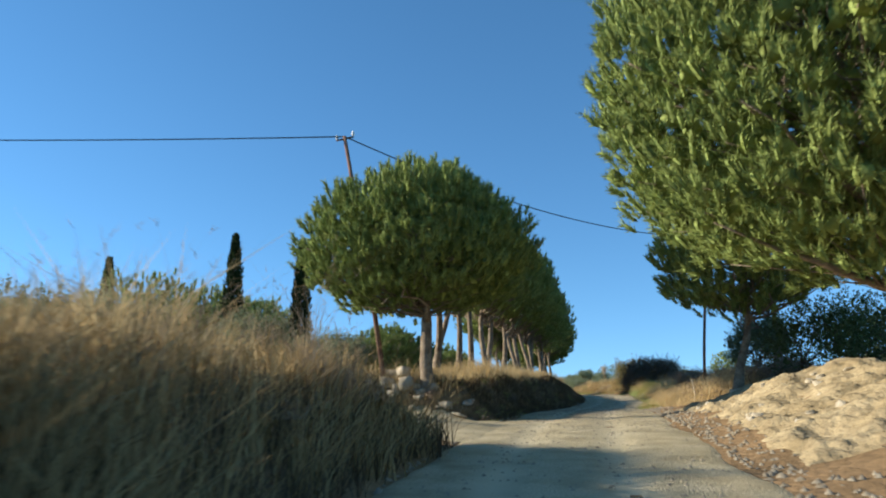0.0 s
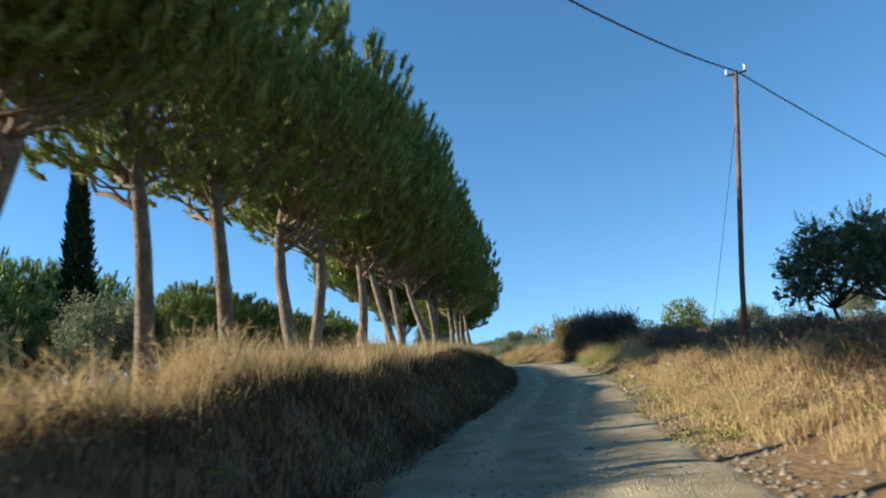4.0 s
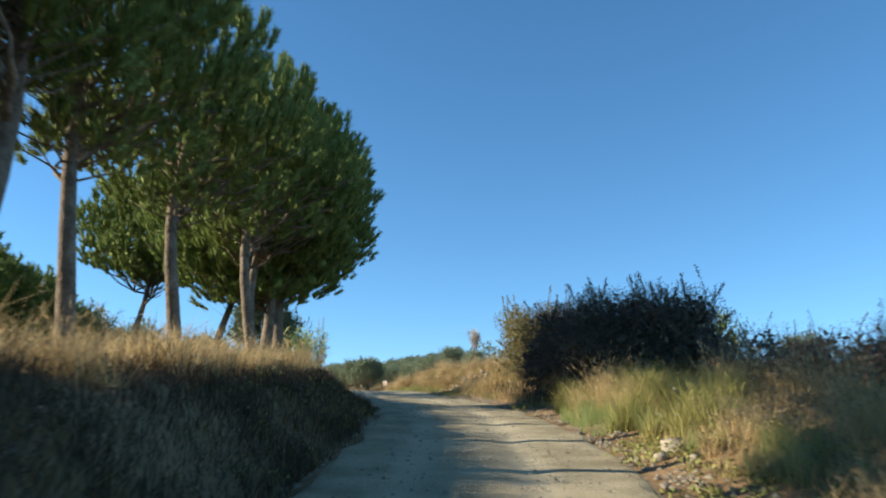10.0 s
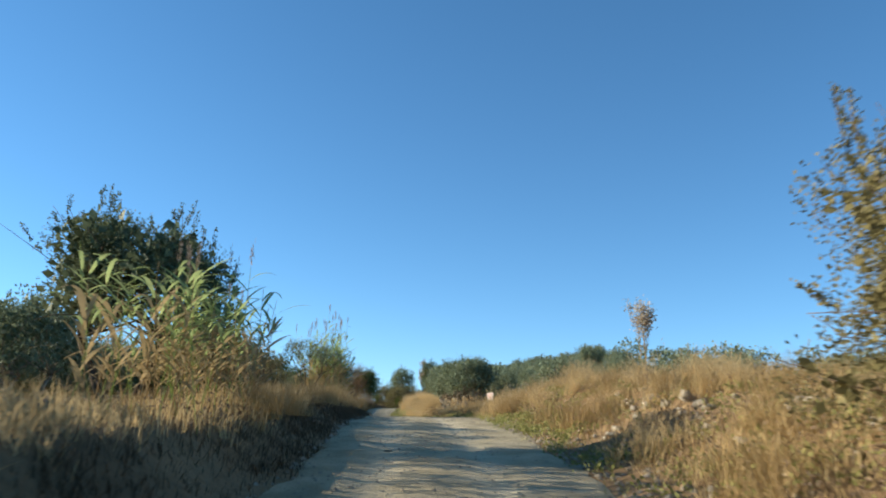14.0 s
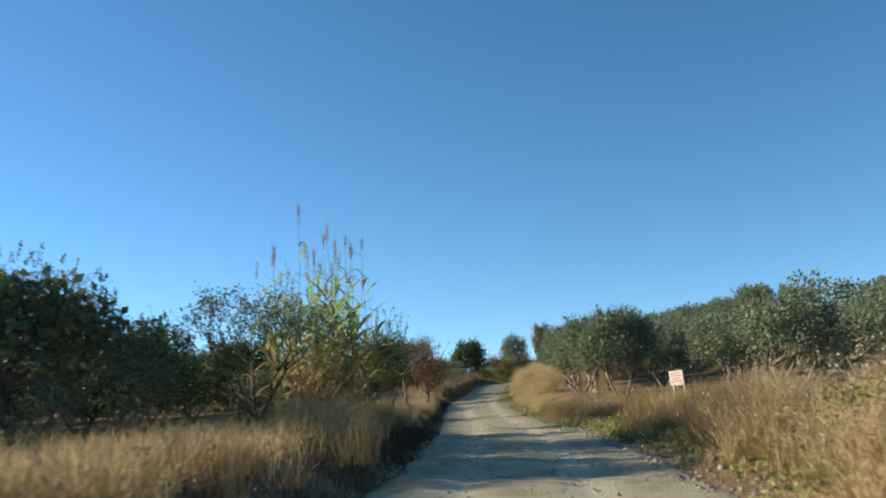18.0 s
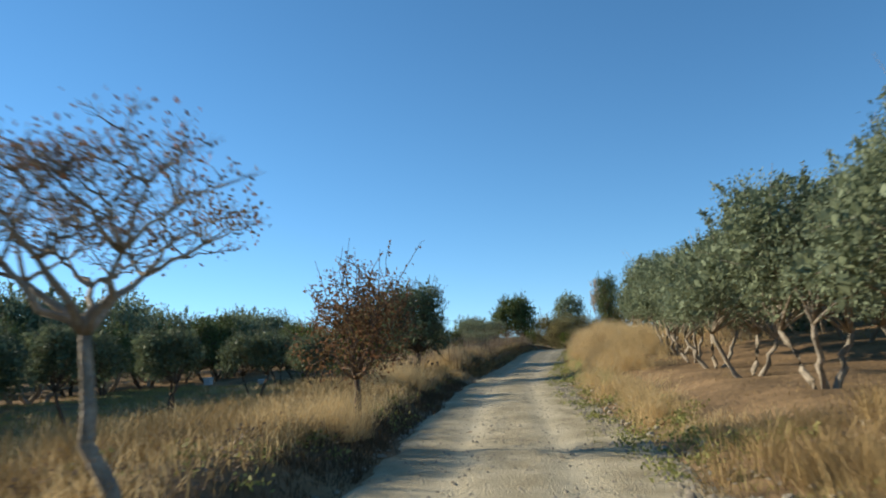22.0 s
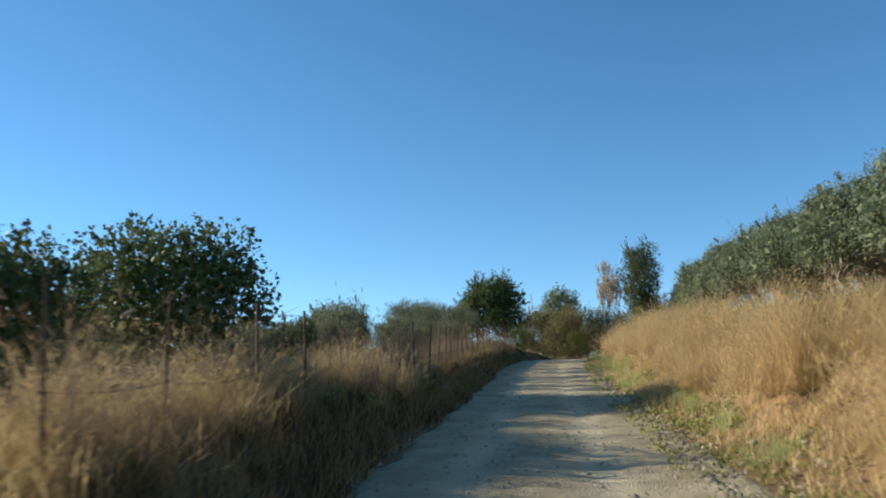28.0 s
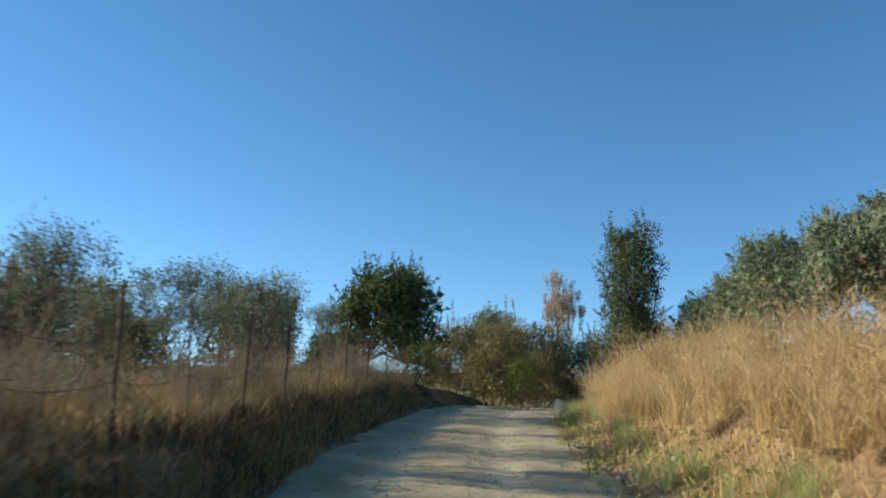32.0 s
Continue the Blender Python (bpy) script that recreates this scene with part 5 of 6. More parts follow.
herbs("low_weeds", "low green broad-leaved weeds along the verge", [
    (4, 52, 2.1, 4.2, 10, 0.16), (56, 92, 2.1, 5.0, 19, 0.2), (92, 128, 1.5, 3.6, 14, 0.18), (128, 178, 1.6, 3.4, 11, 0.16), (100, 128, -2.3, -4.5, 6, 0.18), (-6, 50, -2.2, -4.0, 3, 0.2), (131, 176, -2.3, -4.0, 5, 0.22)], M_WEED, 84)
herbs("dead_herbs", "withered brown leafy weeds on the banks", [
    (0, 50, 3.4, 7.5, 7, 0.5), (56, 92, 3.0, 7.0, 7, 0.4), (-6, 53, -2.3, -5.0, 7, 0.35), (60, 126, -2.5, -4.6, 6, 0.35), (124, 178, 3.2, 6, 6, 0.4), (-5.2, -3, -3, -10, 5, 0.3), (125.5, 132, -2.4, -10, 14, 0.15), (93, 104, 3.2, 9, 8, 0.10)], M_BRAMBLE, 85, (0.06, 0.03))

# ---- tufts ----
tuft_a = build_mound(90, "feathery mound of golden dry grass on the bank", 1.05, 1.15, 750, M_STRAW, 0.5, 0.6)
spots = [put(s + R0.uniform(-0.5, 0.5), 3.9 + R0.uniform(-0.3, 0.5)) for s in np.arange(120, 176, 1.15)] + [put(s + R0.uniform(-0.5, 0.5), 5.4 + R0.uniform(-0.5, 0.6)) for s in np.arange(124, 176, 1.5)] + [put(s, d) for s, d in ((44.3, 3.5), (45.2, 3.3), (46.1, 3.6), (46.9, 3.9))]
spread_copies(tuft_a, spots, R0, 0.6, 1.15)
for s in np.arange(133.2, 145, 0.6):
    copy_thing(tuft_a, placed(put(s + R0.uniform(-0.3, 0.3), -3.9 + R0.uniform(-0.6, 0.4)), R0.uniform(0, 360), R0.uniform(0.5, 1.1)))
for s, d, f in ((138.4, 4.0, 1.15), (141.3, 4.1, 1.3), (146.8, 4.1, 1.2), (152.6, 4.0, 1.35)):
    copy_thing(tuft_a, placed(put(s, d), 50 * s, f))
for s, d, f in ((105.2, -3.0, 0.7), (105.9, -2.8, 0.75), (104.6, -3.4, 0.7), (106.4, -3.2, 0.7), (116.2, -3.7, 0.85), (117.2, -3.5, 1.0), (118.0, -3.8, 0.95), (119.0, -3.5, 0.8)):
    copy_thing(tuft_a, placed(put(s, d), 90 * s, f))
for s in np.arange(59, 84, 1.3):
    copy_thing(tuft_a, placed(put(s + R0.uniform(-0.6, 0.6), 4.6 + R0.uniform(-0.6, 3.0)), R0.uniform(0, 360), R0.uniform(0.45, 0.75)))
tuft_b = build_mound(91, "rusty mound of withered weeds beside the lane", 0.85, 0.95, 520, M_BROWN, 0.6, 0.4, "weed_clump", "withered weeds")
spots = [put(s + R0.uniform(-0.5, 0.5), 4.0 + R0.uniform(-0.6, 2.6)) for s in np.arange(59, 93, 0.9)] + [put(s + R0.uniform(-0.3, 0.3), 2.9 + R0.uniform(-0.5, 3.2)) for s in np.arange(86, 104, 0.55)] + [put(s + R0.uniform(-0.4, 0.4), -4.0 + R0.uniform(-1.4, 0.4)) for s in np.arange(92, 124, 1.1)] + [put(s + R0.uniform(-0.4, 0.4), -3.2 + R0.uniform(-0.6, 0.2)) for s in np.arange(64, 84, 1.8)] + [put(s + R0.uniform(-0.6, 0.6), 4.2 + R0.uniform(-0.6, 1.8)) for s in np.arange(127, 172, 2.6)]
spread_copies(tuft_b, spots, R0, 0.7, 1.15)
tuft_c = build_mound(92, "tall thin brown weed stalks along the fence", 0.9, 1.55, 330, M_STALK, 0.8, 0.3, "weed_stalk", "weed stalks")
spots = [put(s + R0.uniform(-0.4, 0.4), -4.0 + R0.uniform(-0.9, 0.7)) for s in np.arange(132.5, 176, 0.6)] + [put(s + R0.uniform(-0.4, 0.4), -3.8 + R0.uniform(-1.2, 0.4)) for s in np.arange(-34, -14, 1.6)]
spread_copies(tuft_c, spots, R0, 0.7, 1.15)
tuft_d = build_mound(93, "pale tuft of dry grass on the verge", 0.6, 0.7, 330, M_STRAW, 0.6, 0.5)
spots = [put(s + R0.uniform(-0.6, 0.6), 3.6 + R0.uniform(-0.5, 2.2)) for s in np.arange(1, 50, 1.4)] + [put(s + R0.uniform(-0.6, 0.6), -4.5 + R0.uniform(-0.7, 0.3)) for s in np.arange(-5, 56, 1.3)] + [put(s + R0.uniform(-0.5, 0.5), 3.0 + R0.uniform(-0.3, 0.4)) for s in np.arange(108, 122, 1.5)] + [put(s + R0.uniform(-0.5, 0.5), 3.2 + R0.uniform(-0.4, 3.6)) for s in np.arange(57, 96, 1.1)] + [put(s + R0.uniform(-0.2, 0.2), -3.3 + R0.uniform(-1.2, 0.4)) for s in np.arange(84.5, 93, 0.4)]
spread_copies(tuft_d, spots, R0, 0.7, 1.3)

tuft_e = build_mound(94, "clump of tall yellow-green grass on the verge", 0.7, 1.1, 420, M_REED, 0.7, 0.2, "grass_clump", "green grass clumps")
spots = [put(s + R0.uniform(-0.4, 0.4), 3.5 + R0.uniform(-0.4, 1.6)) for s in np.arange(34, 48, 0.8)] + [put(s + R0.uniform(-0.5, 0.5), 3.0 + R0.uniform(-0.3, 0.4)) for s in np.arange(118, 172, 2.6)] + [put(s + R0.uniform(-0.2, 0.2), 2.9 + R0.uniform(-0.3, 0.6)) for s in np.arange(43.6, 48.0, 0.33)]
spread_copies(tuft_e, spots, R0, 0.6, 1.0)
tuft_f = build_mound(95, "tall pale yellow-green grass bending over the verge", 0.75, 1.75, 520, M_GREENGRASS, 0.9, 0.1, "grass_clump", "green grass clumps", 2.3)
spread_copies(tuft_f, [put(s + R0.uniform(-0.3, 0.3), 3.5 + R0.uniform(-0.5, 0.9)) for s in np.arange(40.5, 49.5, 0.5)], R0, 0.75, 1.1)
tuft_g = build_mound(96, "rounded rust-coloured bush of withered weeds on the verge", 0.95, 1.15, 950, M_BROWN, 0.6, 0.4, "weed_clump", "withered weeds", 1.3)
spread_copies(tuft_g, [put(s + R0.uniform(-0.4, 0.4), 3.6 + R0.uniform(-0.7, 2.6)) for s in np.arange(76, 101, 1.3)] + [put(s, 4.3 + R0.uniform(-0.4, 0.6)) for s in np.arange(126, 172, 4.5)], R0, 0.5, 0.95)
herbs("pale_weed_leaves", "pale yellowed leaves on the tall withered weeds", [(78, 90, 3.0, 7.0, 2.5, 1.0), (38, 50, 3.0, 4.6, 3, 0.9)], M_PALELEAF, 86, (0.055, 0.035))

# ---- the heap of sandy earth at the corner ----
hs, hd = np.meshgrid(np.linspace(-17, -1.5, 180), np.linspace(2.5, 11, 110), indexing="ij")
HX, HY = at(hs, hd)
fade = np.minimum.reduce([(hs + 17) / 1.5, (-1.5 - hs) / 1.5, (hd - 2.5) / 0.7, (11 - hd) / 1.5])
HZ = land(HX.ravel(), HY.ravel()).reshape(HX.shape) + 0.16 * step(fade + 0.35 * vnoise(HX * 1.3, HY * 1.3)) - 0.08 + 0.12 * vnoise(HX * 2.3, HY * 2.3, 1) * step(fade) + 0.09 * vnoise(HX * 5, HY * 5, 2) + 0.06 * vnoise(HX * 11, HY * 11, 0) + 0.03 * vnoise(HX * 21, HY * 21, 1)
i, j = np.meshgrid(np.arange(179), np.arange(109), indexing="ij")
HF = np.stack([i * 110 + j, i * 110 + j + 1, (i + 1) * 110 + j + 1, (i + 1) * 110 + j], -1).reshape(-1, 4)
tagged(mesh_object("earth_bank", np.stack([HX, HY, HZ], -1), HF[:, ::-1], M_SAND, smooth=True), "low rough bank of sandy yellow earth beside the side track", "earth bank")

# ---- poles and cables ----
P1, P2 = (-7.32, -4.33, 9.05), (6.70, 15.3, 9.55)
build_pole(on(-5.65, -4.95, 0.0), P1, "leaning wooden utility pole beside the first pine")
build_pole(on(5.88, 16.1, 0.0), P2, "tall reddish wooden utility pole in the bramble hedge")
cable(P1, (-52.0, -12.0, 11.4), 0.5)
cable(P1, P2, 0.9)
cable(P2, (48.0, 62.0, 9.8), 1.2)
cable(np.array(P2) - [0, 0, 0.6], on(6.9, 24.5, 0.0), 0.0, 0.008, "stay_wire", "thin slanting stay wire of the pole")

# ---- the wire fence on the left ----
def build_fence_post(seed, h):
    rng = np.random.default_rng(seed)
    post = empty("fence_post", "rusty iron fence post in the tall dry grass", "post", "fence posts")
    w, t = 0.030, 0.006
    prof = np.array([(-w, -w), (w, -w), (w, -w + t), (-w + t, -w + t), (-w + t, w), (-w, w)]) * 0.48
    zs = (-0.45, h)
    V = np.concatenate([np.column_stack([prof, np.full(6, z)]) for z in zs])
    F = [[i, (i + 1) % 6, 6 + (i + 1) % 6, 6 + i] for i in range(6)] + [[6, 7, 8, 9], [6, 9, 10, 11]]
    mesh_object("shaft", V, F, M_IRON, post)
    for k in range(3):
        V, F = tube([(-0.03, -0.03, h - 0.06 - 0.42 * k), (0.03, 0.03, h - 0.06 - 0.42 * k)], [0.006, 0.006], 5)
        mesh_object("wire_tie", V, F, M_WIRE, post)
    return post


post = build_fence_post(1, 1.45)
post_s = [132.4, 134.2, 136.6, 138.6, 140.7, 143.4, 145.3, 147.5, 150.0, 151.75, 153.3, 154.9, 156.8, 158.7, 160.9, 163.2, 165.7, 168.1, 170.3, 172.6]
tops = []
for k, s in enumerate(post_s):
    x, y = at(s, -3.62 if s < 142 else (-3.05 if s < 149 else -3.15))
    zr = float(np.interp(s, MID_S, MID[:, 2]))
    lean = R0.normal(0, 1.6)
    m = pose(float(x), float(y), zr + 2.14 - 1.45, lean, R0.normal(0, 1.6), R0.uniform(0, 90))
    if k == 0:
        post.matrix_basis = m
    else:
        copy_thing(post, m)
    tops.append(np.array(m @ Vector((0, 0, 1.45))))
for drop in (0.06, 0.48, 0.90):
    chunks = []
    for a, b in zip(tops[:-1], tops[1:]):
        u = np.linspace(0, 1, 7)[:, None]
        chunks.append(a + (b - a) * u - np.array([0, 0, 1]) * (drop + 0.10 * u * (1 - u) * 4 * R0.uniform(0.2, 1)))
    line = np.concatenate([c[:-1] for c in chunks])
    V, F = tube(line, np.full(len(line), 0.0032), 4)
    barbs = []
    for q in line[::2]:
        for e in ((0.025, 0, 0.025), (-0.02, 0.02, 0.025)):
            barbs.append(tube([q - e, q + np.array(e)], [0.003, 0.002], 4))
    strand = mesh_object("barbed_wire", V, F, M_WIRE)
    tagged(strand, "slack strand of barbed wire along the rusty posts", "wire", "fence wires")
    V, F = joined(barbs)
    mesh_object("barb", V, F, M_WIRE, strand)["kind"] = "stuff"
# a thin stake in the verge near the corner
a = np.array(on(3.61, 0.79, 0.1))
V, F = tube([a, a + [0.03, 0.02, 0.45], a + [-0.03, 0.03, 0.86], a + [-0.04, 0.02, 0.90]], [0.026, 0.024, 0.021, 0.012], 7)
tagged(mesh_object("wooden_stake", V, F, M_STONE, smooth=True), "thin pale weathered stake leaning in the verge weeds", "stake")
# the slanting prop at the field entrance
a, b = np.array(on(-29.11, 125.38, 0.15)), np.array((-28.33, 125.38, 4.85))
V, F = tube([a, a * 0.5 + b * 0.5, b], [0.028, 0.026, 0.024], 8)
prop = mesh_object("leaning_post", V, F, M_STONE, smooth=True)
tagged(prop, "pale thin wooden post leaning over the field entrance", "post")
V, F = tube([a + (b - a) * 0.52 + [0.03, 0, 0], a + (b - a) * 0.56 + [0.03, 0, 0]], [0.034, 0.034], 8)
mesh_object("binding", V, F, M_IRON, prop)

# ---- the sign ----
sign = empty("sign", "pale hand-painted wooden sign on two short posts", "sign")
sx, sy, sz = put(92.1, 4.75, 0.0)
zr = float(np.interp(92.1, MID_S, MID[:, 2]))
sign.matrix_basis = pose(sx, sy, zr + 1.02, 0, -4, -30)
bm = bmesh.new()
bmesh.ops.create_cube(bm, size=1.0)
for v in bm.verts:
    v.co = Vector((v.co.x * 0.44, v.co.y * 0.025, v.co.z * 0.40 + 0.23))
bmesh.ops.bevel(bm, geom=list(bm.edges), offset=0.006, segments=2, affect="EDGES")
me = bpy.data.meshes.new("board")
bm.to_mesh(me)
bm.free()
me.materials.append(M_SIGN)
board = new("board", me)
board.parent = sign
for z, w in ((0.355, 0.30), (0.285, 0.38), (0.215, 0.26), (0.145, 0.34)):
    V = np.array([(-w / 2, -0.0165, z), (w / 2, -0.0165, z), (w / 2, -0.0165, z + 0.022), (-w / 2, -0.0165, z + 0.022)])
    mesh_object("writing_bar", V, [[0, 1, 2, 3]], M_LETTER, board)
for x in (-0.17, 0.17):
    V, F = tube([(x, 0.03, -0.85), (x + 0.01, 0.03, 0.30)], [0.030, 0.028], 4)
    mesh_object("sign_leg", V, F, M_SIGN, sign)

# ---- hives in the lower field ----
def build_hive(seed):
    hive = empty("beehive", "small white box hive standing in the shaded field", "hive", "hives")
    for name, w, h, z in (("body", 0.46, 0.42, 0.12), ("lid", 0.52, 0.07, 0.55)):
        bm = bmesh.new()
        bmesh.ops.create_cube(bm, size=1.0)
        for v in bm.verts:
            v.co = Vector((v.co.x * w, v.co.y * w, v.co.z * h + z + h / 2))
        bmesh.ops.bevel(bm, geom=list(bm.edges), offset=0.008, segments=1, affect="EDGES")
        me = bpy.data.meshes.new(name)
        bm.to_mesh(me)
        bm.free()
        me.materials.append(M_WHITE)
        new(name, me).parent = hive
    for x in (-0.17, 0.17):
        V, F = tube([(x, -0.2, 0.0), (x, -0.2, 0.13)], [0.03, 0.03], 4)
        mesh_object("foot", V, F, M_IRON, hive)
        V, F = tube([(x, 0.2, 0.0), (x, 0.2, 0.13)], [0.03, 0.03], 4)
        mesh_object("foot", V, F, M_IRON, hive)
    return hive


hive = build_hive(1)
spread_copies(hive, [put(s, d, 0.02) for s, d in ((129.8, -15.7), (126.6, -11.6))], R0, 0.72, 0.8)

# ---- dead sunflowers at the field entrance ----
def build_sunflower(seed, h):
    rng = np.random.default_rng(seed)
    plant = empty("dead_sunflower", "withered sunflower with a dark drooping seed head", "dead plant", "dead sunflowers")
    bow = np.array([rng.normal(0, 0.06), 0.0, 0.0])
    line = np.array([(0, 0, -0.1), (0.01, 0, h * 0.5), (0.03, 0, h * 0.92), (0.09, 0, h), (0.15, 0, h * 0.95)]) + bow * np.array([[0], [0.4], [1], [1], [1]])
    V, F = tube(line, [0.011, 0.010, 0.008, 0.007, 0.006], 6)
    mesh_object("stem", V, F, M_STALK, plant)
    c, n = line[-1], unit(np.array([0.75, 0.0, -0.65]))
    e1 = np.array([0.0, 1.0, 0.0])
    e2 = np.cross(n, e1)
    ring = np.linspace(0, 2 * np.pi, 12, endpoint=False)
    rows = [c + n * z + r * (np.cos(ring)[:, None] * e1 + np.sin(ring)[:, None] * e2) * rng.uniform(0.92, 1.08, (12, 1)) for z, r in ((-0.015, 0.012), (0.0, 0.055), (0.025, 0.075), (0.045, 0.06), (0.05, 0.008))]
    F = [[i * 12 + j, i * 12 + (j + 1) % 12, (i + 1) * 12 + (j + 1) % 12, (i + 1) * 12 + j] for i in range(4) for j in range(12)]
    mesh_object("seed_head", np.concatenate(rows), F, M_TWIG, plant, "dark brown dried seed head", smooth=True)
    P = line[1] + np.column_stack([rng.normal(0, 0.02, 5), rng.normal(0, 0.02, 5), rng.uniform(-0.25, 0.2, 5) * h])
    N = unit(np.column_stack([rng.normal(0, 1, (5, 2)), np.full(5, -0.9)]))
    V, F = leaves(rng, P, N, 0.16, 0.08, 0.3)
    mesh_object("withered_leaf", V, F, M_BROWN, plant)["kind"] = "stuff"
    return plant


rng = np.random.default_rng(31)
for k in range(26):
    if k < 3:
        flower = build_sunflower(70 + k, (0.75, 0.95, 0.6)[k])
        kinds = [flower] if k == 0 else kinds + [flower]
    m = placed(put(rng.uniform(121.5, 127.0), rng.uniform(-7.5, -3.0)), rng.uniform(0, 360), rng.uniform(0.85, 1.15))
    if k < 3:
        flower.matrix_basis = m
    else:
        copy_thing(kinds[k % 3], m)

# ---- stones: the tumbled wall at the side track ----
stone_kinds = [stone_mesh(np.random.default_rng(300 + k), s) for k, s in enumerate(((1, 0.7, 0.55), (0.9, 0.8, 0.6), (1.1, 0.65, 0.35), (0.8, 0.75, 0.7), (1.3, 0.8, 0.22), (0.9, 0.6, 0.5)))]
stone_data = []
for V, F in stone_kinds:
    ob = mesh_object("stone", V, F, M_STONE)
    stone_data.append(ob.data)
    bpy.data.objects.remove(ob)


def stone(parent, kind, m):
    ob = new("stone", stone_data[kind])
    if parent is not None:
        ob.parent = parent
    ob.matrix_basis = m
    return ob


wall = empty("stone_wall", "tumbled dry-stone wall of pale blocks beside the side track", "wall")
rng = np.random.default_rng(9)
for course in range(4):
    for k in range(19):
        d = -4.9 - 0.52 * k - 0.2 * (course % 2) + rng.normal(0, 0.06)
        x, y = at(-5.35 + 0.03 * k + 0.13 * course + rng.normal(0, 0.06), d)
        zr = float(np.interp(-5.5, MID_S, MID[:, 2]))
        z = zr + 0.42 + 0.33 * course + rng.normal(0, 0.03)
        if course == 3 and rng.random() < 0.45:
            continue
        stone(wall, int(rng.integers(0, 4)), pose(float(x), float(y), z, rng.normal(0, 9), rng.normal(0, 9), rng.uniform(0, 360)) @ Matrix.Scale(rng.uniform(0.48, 0.66), 4))
for d, s, z, f, tilt in ((-7.0, -4.4, 1.56, 1.0, 7), (-8.6, -4.6, 1.46, 0.8, -5), (-5.4, -4.4, 1.45, 0.6, 20)):
    x, y = at(s, d)
    stone(wall, 4, pose(float(x), float(y), float(np.interp(-5.5, MID_S, MID[:, 2])) + z, tilt, 4, 15) @ Matrix.Scale(f, 4))

# ---- a pile of dead branches at the corner of the side track ----
pile = empty("brush_pile", "loose pile of pale dead branches in the dry grass", "branches")
bx, by, bz = put(-12.6, -4.9, 0.0)
pile.location = (bx, by, bz)
for k in range(46):
    a, t = rng.uniform(0, 6.283), rng.normal(0, 0.35, 2)
    q = np.array([t[0], t[1], rng.uniform(0.05, 0.45)])
    v = np.array([math.cos(a), math.sin(a), rng.normal(0.1, 0.35)]) * rng.uniform(0.35, 0.8)
    V, F = tube(bent(rng, q - v, q + v, 0.05, 5), np.linspace(0.018, 0.006, 5), 5)
    mesh_object("branch", V, F, M_REEDDRY, pile)

# ---- loose stones ----
def loose(spots, lo, hi, label, group, seed):
    rng = np.random.default_rng(seed)
    for s, d in spots:
        f = rng.uniform(lo, hi)
        x, y, z = put(s, d, -0.12 * f)
        ob = stone(None, int(rng.integers(0, 6)), pose(x, y, z, rng.normal(0, 12), rng.normal(0, 12), rng.uniform(0, 360)) @ Matrix.Scale(f, 4))
        tagged(ob, label, "stone", group)


rng = np.random.default_rng(14)
loose([(rng.uniform(-13.5, -4), rng.uniform(3.0, 6.5)) for k in range(80)], 0.07, 0.30, "broken yellowish stone on the sandy heap", "stones on the heap", 1)
loose([(rng.uniform(-6.1, -4.9), rng.uniform(-9.5, -3.0)) for k in range(30)], 0.15, 0.42, "pale boulder fallen from the dry-stone wall", "wall stones", 7)
loose([(64.1, 4.55), (42.1, 3.3), (22.6, 6.6), (24.1, 4.2), (26.3, 3.0), (39.8, 2.9), (-5.9, -3.2), (-5.7, -3.6)], 0.28, 0.45, "single pale stone on the verge", "verge stones", 2)
loose([(rng.uniform(58, 68), rng.uniform(3.0, 5.2)) for k in range(40)], 0.08, 0.30, "pale broken stone on the grassy verge", "verge stones", 3)
loose([(rng.uniform(88, 175), rng.uniform(2.3, 3.6)) for k in range(90)], 0.06, 0.20, "pale broken stone on the grassy verge", "verge stones", 4)
loose([(rng.uniform(14, 50), rng.uniform(2.2, 3.8)) for k in range(60)], 0.06, 0.22, "pale broken stone on the grassy verge", "verge stones", 5)
loose([(172.5, 2.3)], 0.75, 0.78, "large white stone at the brow of the lane", "verge stones", 6)

# gravel: small stones past counting, one mesh
rng = np.random.default_rng(15)
chunks = []
n = 19000
s = rng.uniform(-30, 176, n)
edge = rng.random(n) < 0.42
d = np.where(edge, np.interp(s, *R_EDGE) + 0.1 + np.abs(rng.normal(0, 0.42, n)), rng.uniform(-2.0, 2.1, n))
flip = edge & (rng.random(n) < 0.18)
d = np.where(flip, -2.05 - np.abs(rng.normal(0, 0.12, n)), d)
x, y = at(s, d)
z = np.where(np.abs(d) < 2.15, np.interp(s, MID_S, MID[:, 2]) - 0.005, land(x, y))
f = np.where(edge, rng.uniform(0.02, 0.07, n), rng.uniform(0.012, 0.042, n))
corner = np.array([(1, 0, 0), (0, 1, 0), (-1, 0.1, 0), (0.1, -1, 0), (0.1, 0, 0.75)])
face = np.array([(0, 1, 4), (1, 2, 4), (2, 3, 4), (3, 0, 4)])
a = rng.uniform(0, 6.283, n)
V = corner[None] * rng.uniform(0.6, 1.3, (n, 5, 3))
V = np.stack([V[..., 0] * np.cos(a)[:, None] - V[..., 1] * np.sin(a)[:, None], V[..., 0] * np.sin(a)[:, None] + V[..., 1] * np.cos(a)[:, None], V[..., 2]], -1) * f[:, None, None]
V = V + np.stack([x, y, z], 1)[:, None]
F = (face[None] + 5 * np.arange(n)[:, None, None]).reshape(-1, 3)
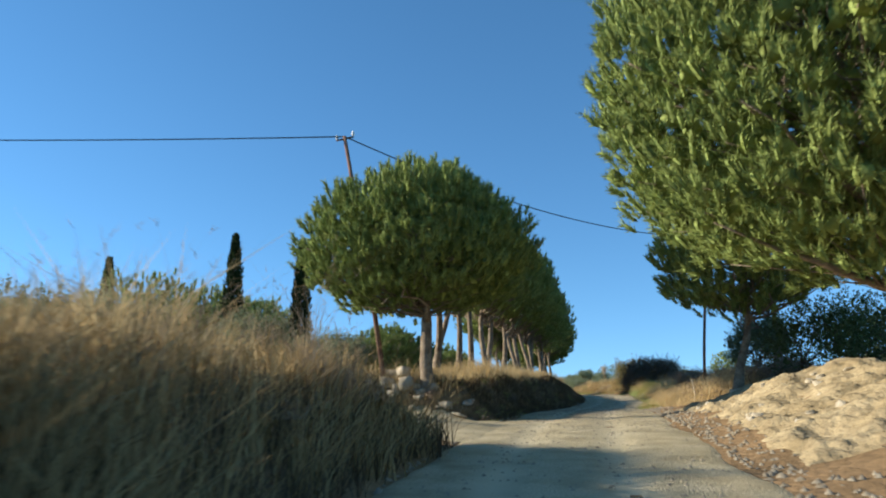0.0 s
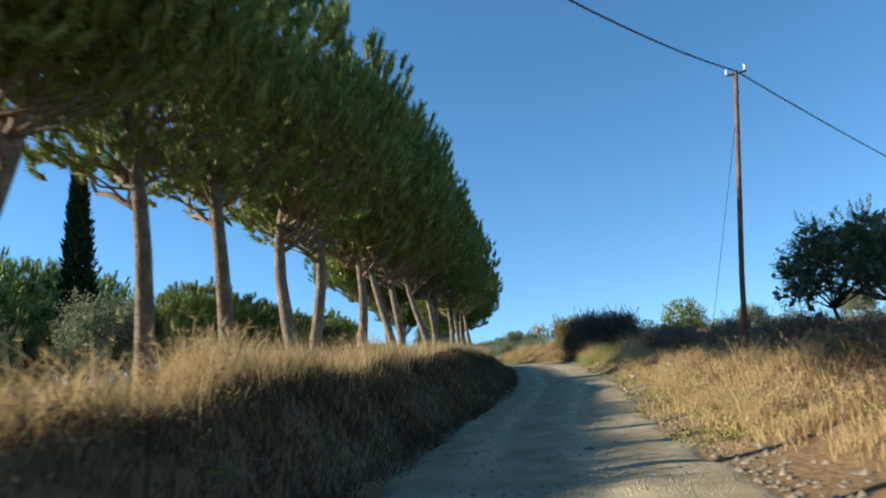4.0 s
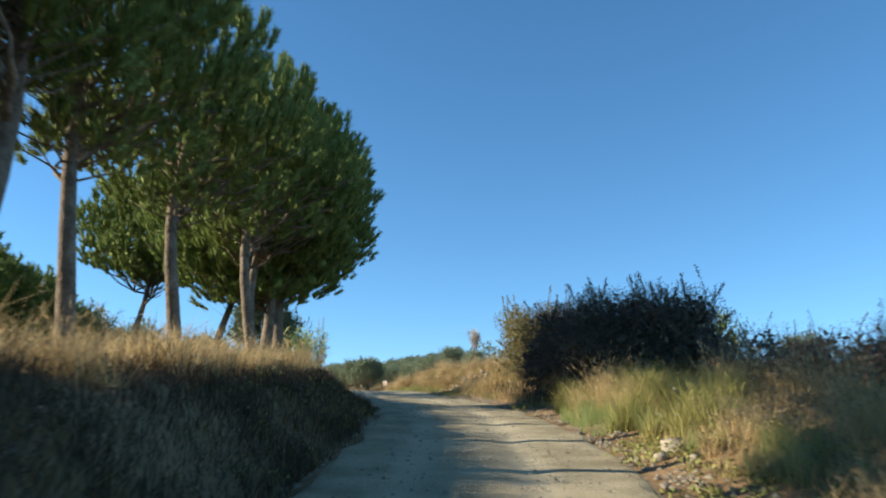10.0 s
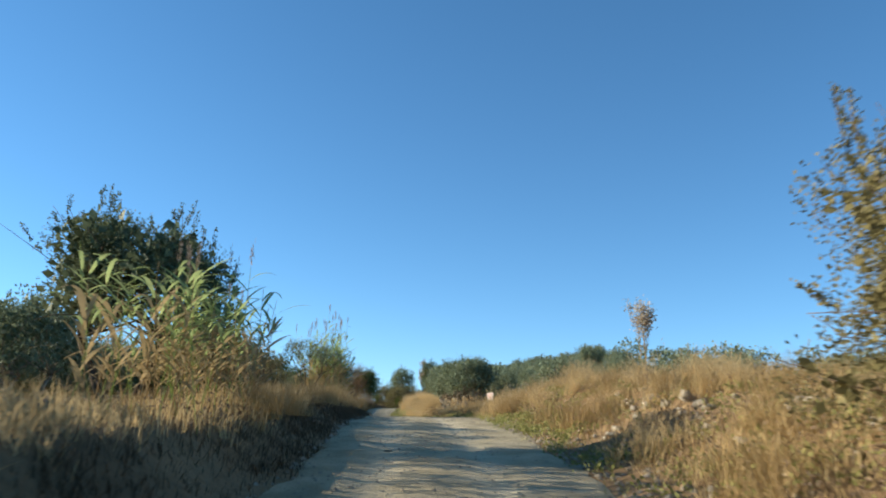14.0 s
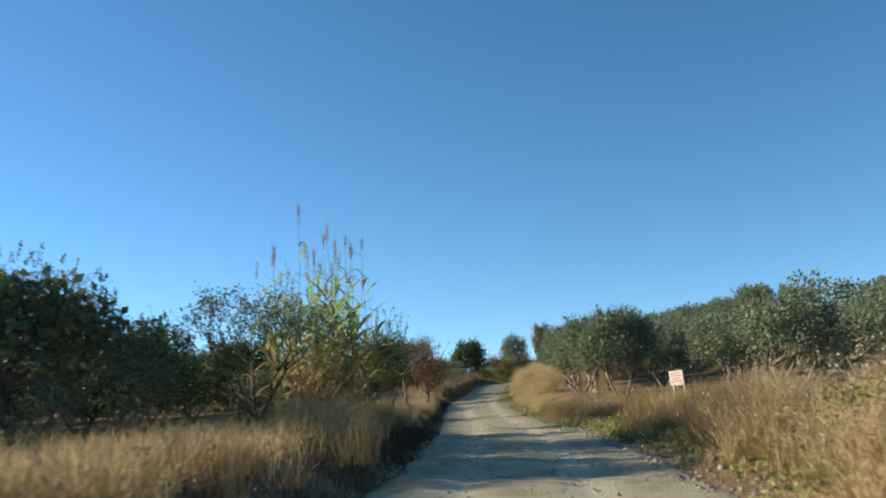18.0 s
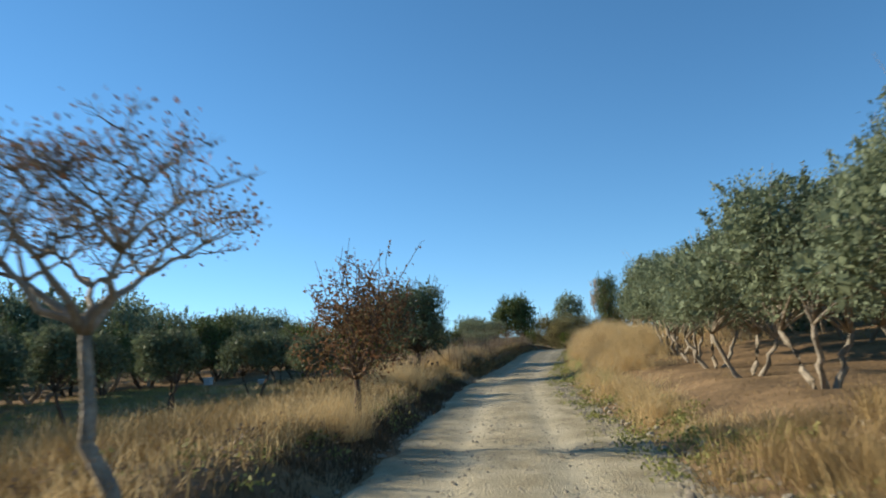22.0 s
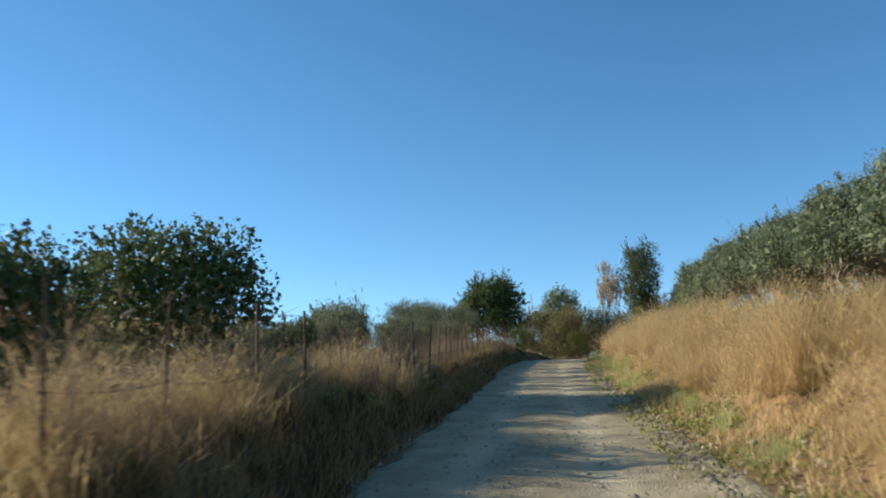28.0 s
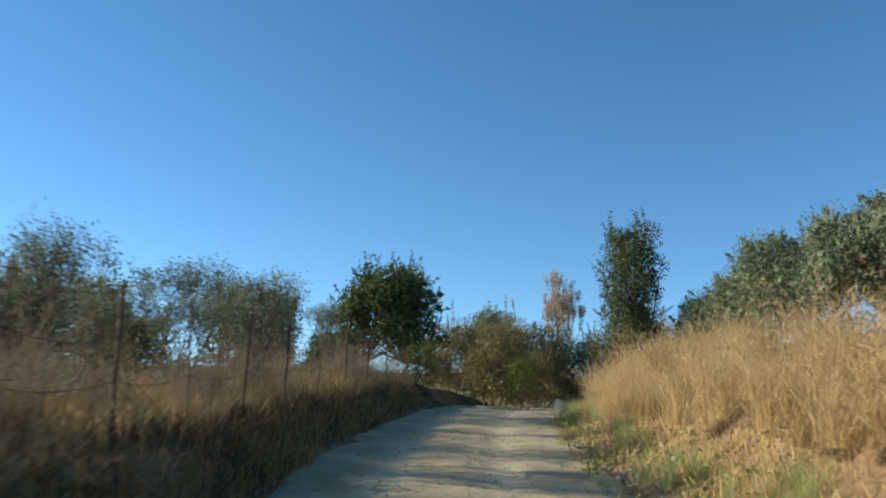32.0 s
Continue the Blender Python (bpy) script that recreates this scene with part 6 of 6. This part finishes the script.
tagged(mesh_object("gravel", V.reshape(-1, 3), F, M_GRAVEL), "loose pale gravel along the edges of the lane", "gravel", kind="stuff")

# broken stones among the verge weeds, one mesh
rng = np.random.default_rng(16)
chunks = []
for s0, s1, d0, d1, n in ((104, 136, 1.6, 3.0, 260), (80, 104, 2.0, 4.4, 130), (56, 80, 2.4, 4.6, 110), (136, 172, 1.9, 3.2, 160)):
    for k in range(n):
        V, F = stone_kinds[int(rng.integers(0, 6))]
        m = np.array(pose(*put(rng.uniform(s0, s1), rng.uniform(d0, d1), -0.02), rng.normal(0, 14), rng.normal(0, 14), rng.uniform(0, 360)))
        chunks.append((V * rng.uniform(0.04, 0.13) @ m[:3, :3].T + m[:3, 3], F))
V, F = joined(chunks)
tagged(mesh_object("broken_stones", V, F, M_STONE), "pale broken stones strewn among the verge weeds", "stones", kind="stuff")

# ---- litter ----
def build_litter(seed, size):
    """A crumpled sheet."""
    rng = np.random.default_rng(seed)
    g = np.linspace(-1, 1, 6)
    X, Y = np.meshgrid(g, g, indexing="ij")
    Z = rng.uniform(0.0, 0.5, X.shape) + 0.15
    V = np.stack([X * size[0] + rng.normal(0, 0.05 * size[0], X.shape), Y * size[1] + rng.normal(0, 0.05 * size[1], X.shape), Z * size[2]], -1)
    i, j = np.meshgrid(np.arange(5), np.arange(5), indexing="ij")
    F = np.stack([i * 6 + j, (i + 1) * 6 + j, (i + 1) * 6 + j + 1, i * 6 + j + 1], -1).reshape(-1, 4)
    V2 = V.reshape(-1, 3) - [0, 0, 0.004]
    return joined([(V.reshape(-1, 3), F), (V2, F[:, ::-1])])


for k, (s, d, size) in enumerate(((25.1, -2.25, (0.16, 0.09, 0.10)), (49.6, -2.3, (0.12, 0.08, 0.10)), (118.0, -3.0, (0.14, 0.1, 0.12)), (43.0, 3.6, (0.09, 0.07, 0.16)))):
    V, F = build_litter(50 + k, size)
    ob = mesh_object("litter", V, F, M_WHITE)
    ob.matrix_basis = pose(*put(s, d, -0.02), 0, 0, 40 * k)
    tagged(ob, "crumpled white plastic litter at the lane's edge", "litter", "litter")
